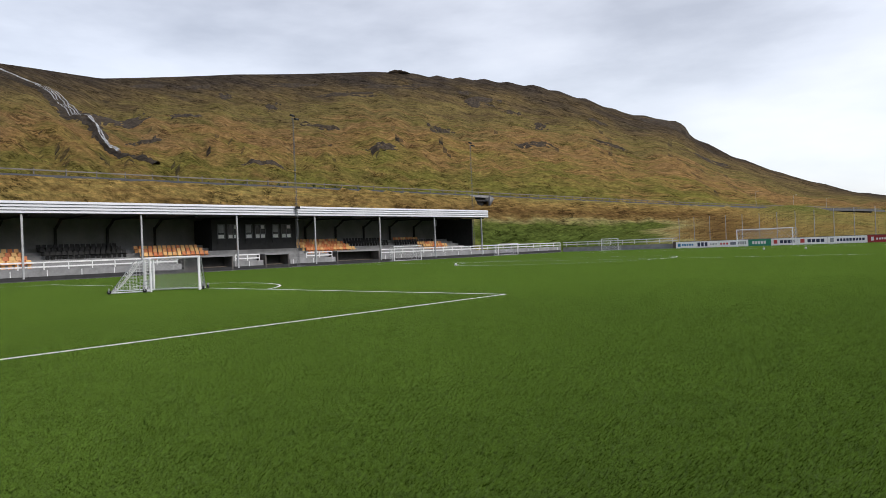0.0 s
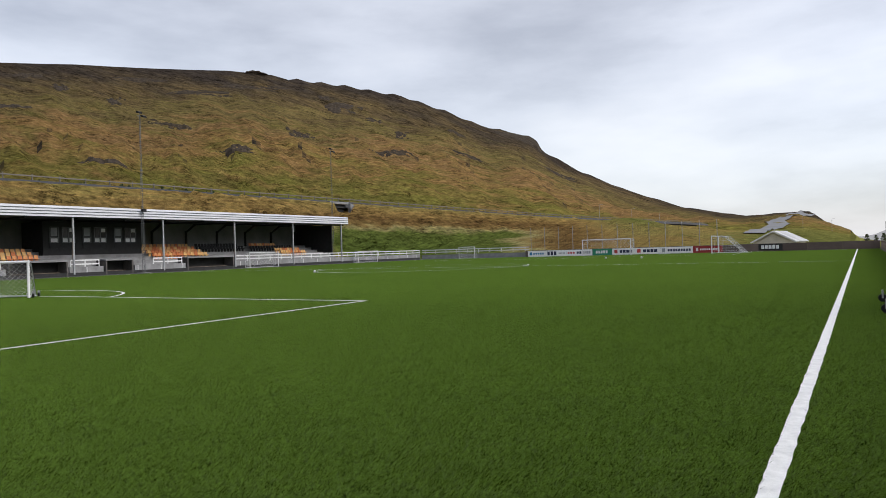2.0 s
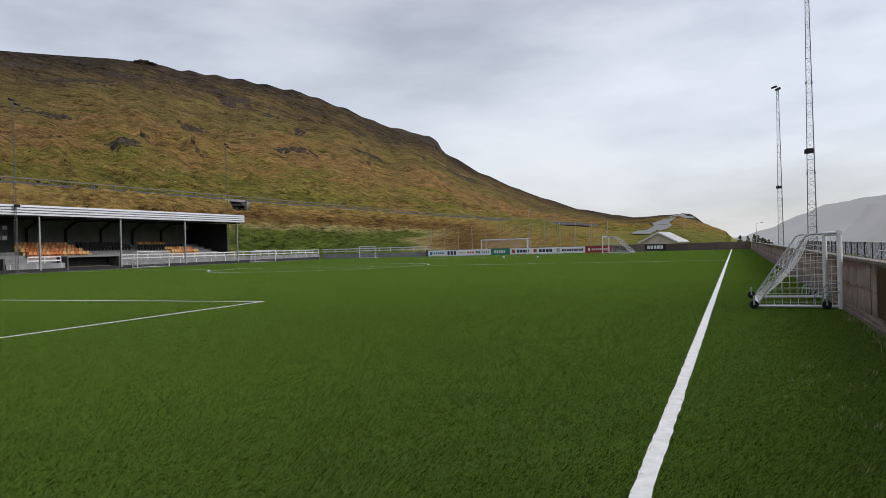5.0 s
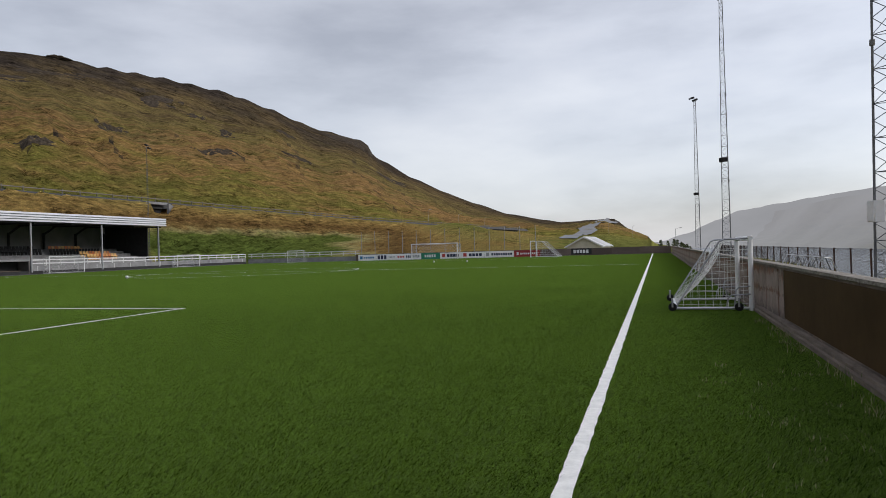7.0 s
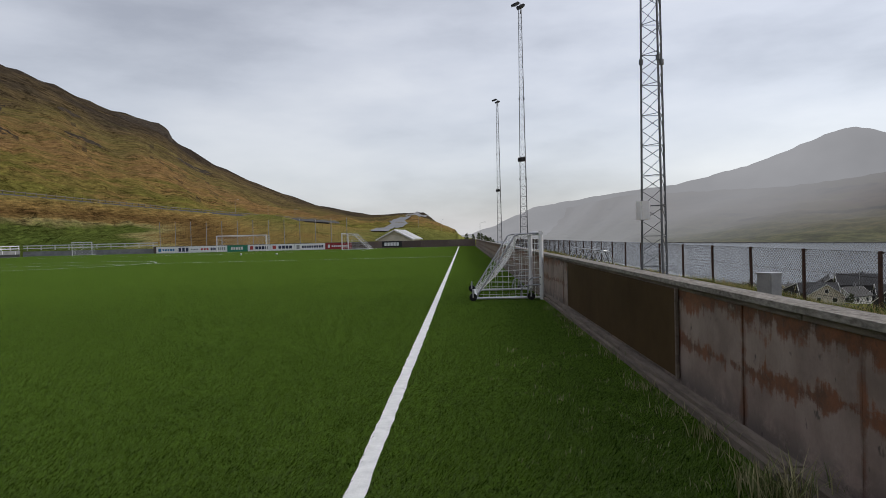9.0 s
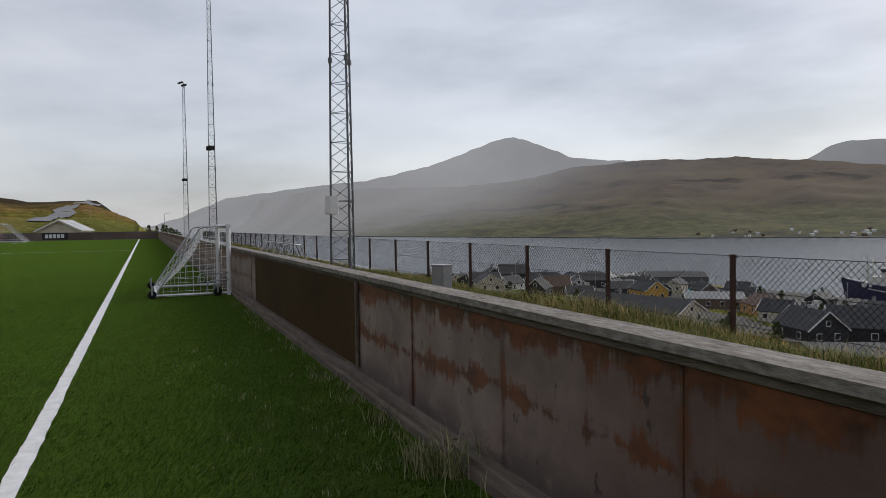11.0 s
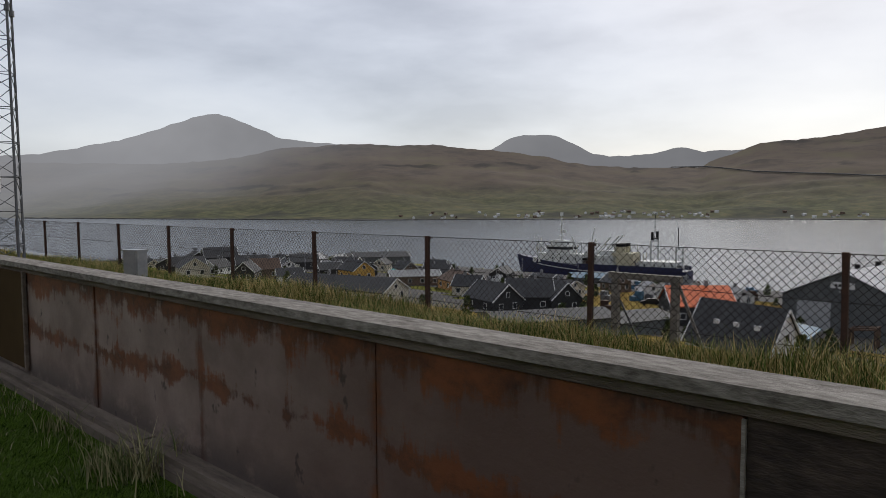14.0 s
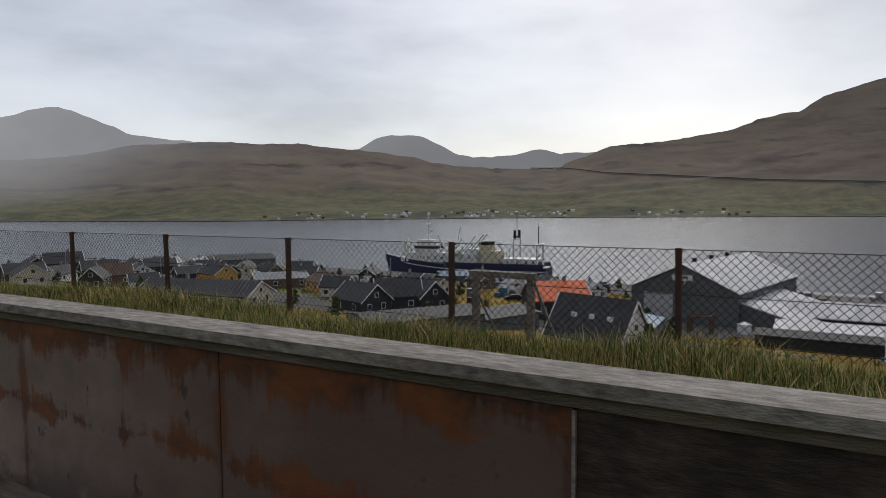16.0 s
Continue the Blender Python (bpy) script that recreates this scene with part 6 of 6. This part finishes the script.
M_HULL = material("dark_blue_hull", [(0.014, 0.016, 0.052), (0.024, 0.027, 0.080)], 0.1, 0.45, 0.05)
M_SHIPW = material("ship_white_paint", [(0.50, 0.51, 0.50), (0.72, 0.73, 0.71)], 0.25, 0.55, 0.1)
M_BUFF = material("ship_buff_paint", [(0.46, 0.42, 0.30), (0.58, 0.54, 0.40)], 0.3, 0.55, 0.05)
M_YARD = material("yard_gravel", [(0.045, 0.043, 0.040), (0.11, 0.10, 0.09)], 0.06, 0.95, 0.3, 2)


def car(x, y, rz, mat, label):
    z = ground_height(x, y)
    c = thing("parked_car", label, "car", "parked cars", at=(x, y, z + 0.02), rz=rz)
    part("body", Shape().prism([(-2.1, 0.3), (2.1, 0.3), (2.15, 0.75), (1.1, 0.95), (0.5, 1.42), (-1.3, 1.45), (-1.95, 0.95), (-2.15, 0.8)], "y", -0.85, 0.85), mat, c)
    part("side_window", Shape().prism([(0.95, 0.97), (0.45, 1.34), (-1.2, 1.36), (-1.6, 0.97)], "y", -0.87, 0.87), M_GLASS, c)
    for xx in (-1.3, 1.3):
        for yy in (-0.8, 0.8):
            part("wheel", Shape().tube((xx, yy - 0.1, 0.32), (xx, yy + 0.1, 0.32), 0.32, 12), M_SEATK, c)


for i, (x, y) in enumerate(((140, 62), (144, 58), (150, 60), (147, 70), (128, 44), (160, 118), (155, 130))):
    car(x, y, 40 * i, (M_WHITE, M_GALV, M_REDB, M_SEATK)[i % 4], "parked car on the harbour yard in " + ("white", "silver grey", "dark red", "black")[i % 4])

tank = thing("white_tank", "round white plastic tank in the yard", "tank", at=(122, 16, ground_height(122, 16)))
part("body", Shape().tube((0, 0, 0), (0, 0, 1.8), 1.1, 16), M_WHITE, tank)
part("lid", Shape().tube((0, 0, 1.8), (0, 0, 2.1), 0.8, 12, r2=0.4), M_WHITE, tank)
scrap = thing("steel_frame", "rusty orange steel frame in the yard", "steel frame", at=(117, 20.5, ground_height(117, 20)))
for k in range(5):
    f_ = Shape()
    f_.beam((k * 0.9, 0, 0), (k * 0.9, 0, 3.2), 0.2)
    f_.beam((k * 0.9, 0, 3.0), (k * 0.9 + 0.9, 3.5, 2.6 - 0.3 * (k % 2)), 0.2)
    f_.beam((k * 0.9, 3.5, 0), (k * 0.9, 3.5, 2.8), 0.2)
    part("bent", f_, ROOFS["brown"], scrap)
tarp = thing("covered_boat", "boat under a turquoise cover beside the houses", "boat", at=(152, 160, ground_height(152, 160)), rz=50)
part("hull", Shape().prism([(-0.7, 0.3), (0.7, 0.3), (1.3, 1.4), (-1.3, 1.4)], "x", -3, 3), WALLS["white"], tarp)
part("cover", Shape().prism([(-1.4, 1.35), (1.4, 1.35), (0.9, 2.0), (0, 2.5), (-0.9, 2.0)], "x", -3.2, 3.2), material("turquoise_cover", [(0.03, 0.28, 0.28), (0.06, 0.38, 0.38)], 1, 0.6, 0.2), tarp, "turquoise cover")

rb = random.Random(33)
for i in range(120):
    x, y = rb.uniform(84, 205), rb.uniform(18, 260)
    if y > 2.2 * x or (x > 135 and y < 45):
        continue
    k = rb.uniform(0.7, 1.7)
    ob = new("bush", shrubs[i % 3])
    ob.matrix_basis = pose(x, y, ground_height(x, y) - 0.2, 0, 0, rb.uniform(0, 360)) @ Matrix.Scale(k, 4)
    tagged(ob, "dark garden bush between the houses", "bush", "bushes in the town")


def utility_pole(x, y, h):
    p = thing("utility_pole", "thin pole with a crossarm between the houses", "pole", "poles in the town", at=(x, y, ground_height(x, y)))
    part("pole", Shape().tube((0, 0, -0.5), (0, 0, h), 0.11, 6, r2=0.07), M_GALV, p)
    part("crossarm", Shape().beam((-0.6, 0, h - 0.4), (0.6, 0, h - 0.4), 0.10), M_GALVD, p)


for x, y, h in ((112, 196, 8.5), (126, 172, 7.5), (150, 148, 8), (164, 118, 8), (133, 96, 7.5), (172, 104, 9), (158, 84, 8), (146, 48, 8)):
    utility_pole(x, y, h)


def stack(x, y, rz, mat, what):
    """A pallet or crate load: three staggered boxes under one cover board."""
    c = thing("crate_stack", what, "crates", "crates in the harbour yard", at=(x, y, ground_height(x, y) + 0.1), rz=rz)
    for j, (u, w, hh) in enumerate(((-1.1, 1.9, 1.5), (0.9, 1.8, 1.1), (0.1, 1.6, 2.3))):
        part("crate", Shape().box((u, 0.9 * (j == 2), hh / 2), (w, 1.6, hh), bevel=0.05), mat, c)


for i in range(46):
    x, y = rb.uniform(126, 212), rb.uniform(-30, 130)
    if 126 < x < 172 and -18 < y < 48:
        continue
    stack(x, y, rb.uniform(0, 180), (M_GALVD, M_SHIPW, M_RUST, ROOFS["blue"], ROOFS["brown"], M_GALV)[i % 6], ("grey", "white", "rusty", "blue", "brown", "pale grey")[i % 6] + " crates stacked on the harbour yard")

yard = Shape()
ny_, nx_ = 40, 30
for i in range(nx_ + 1):
    for j in range(ny_ + 1):
        x, y = 96 + 130.0 * i / nx_, -70 + 270.0 * j / ny_
        yard.v.append((x, y, ground_height(x, y) + 0.12))
for i in range(nx_):
    yard.f += [(i * (ny_ + 1) + j, i * (ny_ + 1) + j + 1, (i + 1) * (ny_ + 1) + j + 1, (i + 1) * (ny_ + 1) + j) for j in range(ny_) if noise.noise(Vector((i * 0.21, j * 0.17, 4))) > -0.12 or i > 18]
solid("pavement", yard, M_YARD, "gravel and asphalt yards between the buildings", "pavement", kind="structure")
quay = Shape()
quay.box((228, 150, -29.6), (24, 230, 3.4))
quay.box((205, 20, -27.6), (60, 70, 3.0))
solid("quay", quay, M_CONC, "grey concrete harbour quay", "quay", kind="structure")


# ---- trawler at the quay ----


def trawler():
    L = 74.0
    s = thing("trawler", "large dark blue and white trawler moored at the quay", "ship", at=(251.7, 141.6, SEA), rz=math.degrees(math.atan2(180.1 - 105.7, 247.0 - 258.0)))
    s.scale = (0.965, 1.1, 1.2)
    hull, rows_ = Shape(), 25
    for i in range(rows_):
        t = i / (rows_ - 1)
        x = -L / 2 + L * t
        b = 6.0 * (1 - max(0, (t - 0.62) / 0.38) ** 2.2) * (0.86 + 0.14 * min(1, t / 0.15))
        deck = 4.6 + 3.2 * max(0, (t - 0.45) / 0.55) ** 1.6
        rake = 3.0 * max(0, t - 0.8) / 0.2
        for yy, zz, dx in ((-b, deck, rake), (-b * 0.93, 1.6, rake * 0.4), (-b * 0.7, -1.5, 0), (b * 0.7, -1.5, 0), (b * 0.93, 1.6, rake * 0.4), (b, deck, rake)):
            hull.v.append((x + dx, yy, zz))
    for i in range(rows_ - 1):
        hull.f += [(6 * i + j, 6 * i + j + 1, 6 * i + 7 + j, 6 * i + 6 + j) for j in range(5)]
        hull.f.append((6 * i + 5, 6 * i, 6 * i + 6, 6 * i + 11))
    hull.f += [(0, 1, 2, 3, 4, 5), tuple(6 * (rows_ - 1) + j for j in (5, 4, 3, 2, 1, 0))]
    part("hull", hull, M_HULL, s)
    part("bulwark", Shape().box((-14, 5.9, 5.2), (44, 0.2, 1.3)), M_HULL, s, "dark blue bulwark")
    part("bulwark", Shape().box((-14, -5.9, 5.2), (44, 0.2, 1.3)), M_HULL, s, "dark blue bulwark")
    st = Shape()
    for i in range(rows_ - 4):
        t0, t1 = i / (rows_ - 1), (i + 1) / (rows_ - 1)
        for sg in (-1, 1):
            z0, z1 = (3.3 + 2.6 * max(0, (t - 0.45) / 0.55) ** 1.6 for t in (t0, t1))
            y0, y1 = (6.0 * (1 - max(0, (t - 0.62) / 0.38) ** 2.2) * (0.86 + 0.14 * min(1, t / 0.15)) * 0.985 + 0.06 for t in (t0, t1))
            st.beam((-L / 2 + L * t0, sg * y0, z0), (-L / 2 + L * t1, sg * y1, z1), 0.28)
    part("stripe", st, M_SHIPW, s, "white stripe along the hull")
    part("forecastle", Shape().box((17, 0, 7.2), (21, 8.2, 3.2), bevel=0.6), M_SHIPW, s)
    br = part("bridge", Shape().box((18, 0, 10.2), (11, 7.6, 3.0), bevel=0.8), M_SHIPW, s)
    part("window_band", Shape().box((18, 0, 10.7), (11.1, 7.7, 0.9), bevel=0.8), M_GLASS, br)
    part("wheelhouse_roof", Shape().box((17.5, 0, 12.5), (7, 5.6, 1.8), bevel=0.5), M_SHIPW, br)
    mast = part("main_mast", Shape().tube((18, 0, 13), (18, 0, 22), 0.45, 8, r2=0.2), M_SHIPW, s)
    for z, w in ((15.0, 2.6), (17.0, 3.4), (19.0, 2.0), (21.0, 1.2)):
        part("crosstree", Shape().beam((18, -w, z), (18, w, z), 0.25), M_SHIPW, mast)
    part("mast_head", Shape().tube((18, 0, 22), (18, 0, 23.2), 0.7, 8), M_SHIPW, mast)
    part("radar_dome", Shape().tube((16.6, 0, 16.0), (16.6, 0, 17.0), 0.8, 10), M_SHIPW, mast)
    gear = random.Random(14)
    for i in range(34):
        x = gear.uniform(-36, 30)
        y, h = gear.uniform(-4.4, 4.4), gear.uniform(1.5, 5.5)
        z = 5.0 if x < 5 else 8.2
        part("davit", Shape().tube((x, y, z), (x + gear.uniform(-1.2, 1.2), y, z + h), 0.14, 5), (M_SHIPW, M_BUFF, M_GALVD)[i % 3], s)
    for x in (-14.5, -8.0, 3.5, 10.5, 24.5):
        part("lamp_frame", Shape().beam((x, -4.2, 12.6), (x, 4.2, 12.6), 0.3).beam((x, -4.0, 7.0), (x, -4.0, 12.6), 0.3).beam((x, 4.0, 7.0), (x, 4.0, 12.6), 0.3), M_SHIPW, s)
    for x, y, r in ((14.6, 2.2, 0.9), (21, -2.0, 0.8), (21.5, 2.4, 0.7)):
        part("radar_dome", Shape().tube((x, y, 11.5), (x, y, 13.4), r, 10, r2=r * 0.5), M_SHIPW, s)
    part("deck_house", Shape().box((-2.5, 0, 6.6), (13, 8.6, 4.2), bevel=0.5), M_SHIPW, s)
    part("shelter_deck", Shape().box((-25.5, 0, 6.0), (15, 9.2, 2.8), bevel=0.4), M_SHIPW, s, "stained white shelter deck")
    part("winch_house", Shape().box((-4, 0, 9.4), (7, 6.0, 1.8), bevel=0.4), M_SHIPW, s)
    for x in (-20.5, -24.5, -28.5, -31.5, -6.5, -3.0, 0.5, 6.0, 9.5, 13.0, 16.5, 20.0):
        zc = 6.3 if x < -19 else (7.4 if x < 2 else 7.2)
        hw = 4.6 if x < -19 else (4.3 if x < 2 else 4.1)
        part("porthole", Shape().box((x, 0, zc), (0.9, 2 * hw + 0.08, 0.8), bevel=0.2), M_SEATK, s)
    for x, y, tx, tz in ((-1, 2.0, -9, 15.5), (-1, -2.0, -9, 15.5), (8, 2.6, 12, 15.0), (2.5, 0.0, -4.5, 15.0), (7, 0.0, 2.0, 14.0)):
        part("derrick", Shape().tube((x, y, 8.5), (tx, y, tz), 0.32, 6), M_SHIPW, s)
    part("antenna_mast", Shape().tube((-33, 2, 12), (-33, 2, 18.5), 0.16, 6), M_SEATK, s)
    part("antenna_mast", Shape().tube((4.6, -1, 12), (3.2, -1, 18.0), 0.3, 6), M_SHIPW, s)
    part("deck_house", Shape().box((-11, 0, 7.2), (9, 8.6, 5.2), bevel=0.4), M_BUFF, s, "buff deck house")
    for y in (-2.6, 2.6):
        f = part("funnel", Shape().box((-9.5, y, 10.8), (4.6, 2.0, 2.4), bevel=0.6), M_BUFF, s, "buff funnel with black top")
        part("funnel_top", Shape().box((-9.5, y, 12.4), (5.0, 2.2, 1.0), bevel=0.6), M_SEATK, f)
    for x, h in ((-23, 14.0), (-33, 12.0)):
        gan = Shape()
        for y in (-4.4, 4.4):
            gan.beam((x, y, 4.4), (x, y, h), 0.6)
        gan.beam((x, -4.6, h), (x, 4.6, h), 0.7)
        gan.beam((x, -4.6, h - 3), (x, 4.6, h - 3), 0.4)
        part("stern_gantry", gan, M_SHIPW, s)
    ex = Shape()
    for y in (-3.0, 3.0):
        ex.tube((-23, y, 14), (-23, y, 17.0), 0.55, 8)
    ex.tube((-23, 0, 13.5), (-23, 0, 23.0), 0.14, 6)
    ex.beam((-23, -3.4, 14.8), (-23, 3.4, 14.8), 0.5)
    part("exhaust_pipes", ex, M_SEATK, s, "black exhaust pipes")
    fm = Shape()
    fm.tube((30, 0, 7.5), (30, 0, 14.5), 0.22, 6)
    for y in (-2.0, 2.0):
        fm.beam((28.5, y * 0.8, 7.2), (28.5, y * 0.8, 12.2), 0.35)
    fm.beam((28.5, -1.8, 12.0), (28.5, 1.8, 12.0), 0.5)
    fm.beam((28.5, 0, 12.0), (24.5, 0, 9.5), 0.3)
    part("fore_mast", fm, M_SHIPW, s)
    rng = random.Random(4)
    for i in range(44):
        x = rng.uniform(-34, 5)
        part("deck_gear", Shape().box((x, rng.uniform(-4, 4), 5.3), (rng.uniform(0.8, 2.4), rng.uniform(0.8, 2.0), rng.uniform(1.2, 3.2)), rz=rng.uniform(0, 60)), (M_SHIPW, M_BUFF, M_GALVD, M_RUST)[i % 4], s)
    rl = Shape()
    for sg in (-1, 1):
        for i in range(30):
            x = -35 + 1.6 * i
            rl.tube((x, sg * 5.5, 4.5), (x, sg * 5.5, 5.7), 0.06, 4)
        for z in (5.1, 5.7):
            rl.tube((-35, sg * 5.5, z), (12, sg * 5.5, z), 0.06, 4)
    part("deck_rail", rl, M_SHIPW, s)
    for k in (-1, 1):
        part("lifeboat", Shape().tube((0.0, k * 4.6, 9.2), (5.0, k * 4.6, 9.2), 1.0, 10, r2=0.8), M_SHIPW, s)
    part("crest", Shape().tube((29, -3.0, 6.3), (29, -3.7, 6.3), 1.0, 14), M_SHIPW, s, "white disc on the bow")
    part("crest", Shape().tube((29, 3.7, 6.3), (29, 3.0, 6.3), 1.0, 14), M_SHIPW, s, "white disc on the bow")


trawler()


def small_boat(x, y, rz, label, hullmat):
    b = thing("fishing_boat", label, "boat", "small boats", at=(x, y, -27.9), rz=rz)
    part("hull", Shape().prism([(-5, 1.0), (-4.6, -0.4), (4.0, -0.4), (6.0, 1.8), (3.0, 1.2)], "y", -1.5, 1.5), hullmat, b)
    part("wheelhouse", Shape().box((-1.5, 0, 2.1), (2.6, 2.0, 2.4), bevel=0.2), M_SHIPW, b)
    m_ = Shape()
    m_.tube((-1.5, 0, 3.2), (-1.5, 0, 7.0), 0.1, 6)
    m_.beam((-1.5, -0.9, 5.4), (-1.5, 0.9, 5.4), 0.12)
    part("mast", m_, M_SHIPW, b)


small_boat(176, 92, 30, "small white fishing boat on the slip", M_SHIPW)
small_boat(182, 84, 70, "small white fishing boat on the slip", M_SHIPW)
small_boat(186, 118, 20, "small blue fishing boat on the slip", M_BLUEB)

# ---- cream house and road rise beyond the far end ----
ch = house("cream clubhouse with a pale grey roof behind the end wall", -11.2, 128, 84, 6.2, 10, 0.8, 1.6, "cream", "white", 0, False, True)
hr = Shape()
WINDING = [(0.0, -6.9, 330), (0.2, -6.3, 470), (0.4, -5.2, 640), (0.6, -5.7, 860), (0.8, -4.6, 1120), (1.0, -3.3, 1540)]
for i in range(21):
    t = i / 20
    a, r = radians(knots([(u, v) for u, v, w in WINDING], t)), knots([(u, w) for u, v, w in WINDING], t)
    for side in (-1, 1):
        x, y = r * math.sin(a) + side * (4.5 + 9.0 * t), r * math.cos(a)
        hr.v.append((x, y, ground_height(x, y) + 0.6 + 1.6 * t))
hr.f = [(2 * i, 2 * i + 1, 2 * i + 3, 2 * i + 2) for i in range(20)]
solid("road", hr, material("pale_wet_asphalt", [(0.11, 0.11, 0.115), (0.19, 0.19, 0.195)], 0.05, 0.6, 0.1), "asphalt road climbing over the rise", "road", kind="structure")

# ---- farms across the fjord ----
rf_ = random.Random(9)
for i in range(84):
    az = rf_.choice((rf_.uniform(61, 69.5), rf_.uniform(61, 69.5), rf_.uniform(54, 61), rf_.uniform(73, 83), rf_.uniform(44, 54)))
    lift = 0.12 + 0.50 * rf_.random() ** 1.7
    p = far_point(az, knots(FAR_SHORE, az) + lift)
    h = thing("farmhouse", ("white" if i % 4 else "brown") + " farmhouse on the far shore", "house", "houses on the far shore", at=(p.x, p.y, p.z), rz=rf_.uniform(0, 180))
    part("wall", Shape().box((0, 0, 1), (rf_.uniform(5, 9), 4.6, 4.4)), WALLS["white" if i % 4 else "brown"], h)
    part("roof", Shape().prism([(-2.8, 3.1), (2.8, 3.1), (0, 4.8)], "x", -4.2, 4.2), ROOFS["white" if i % 2 else "brown"], h)
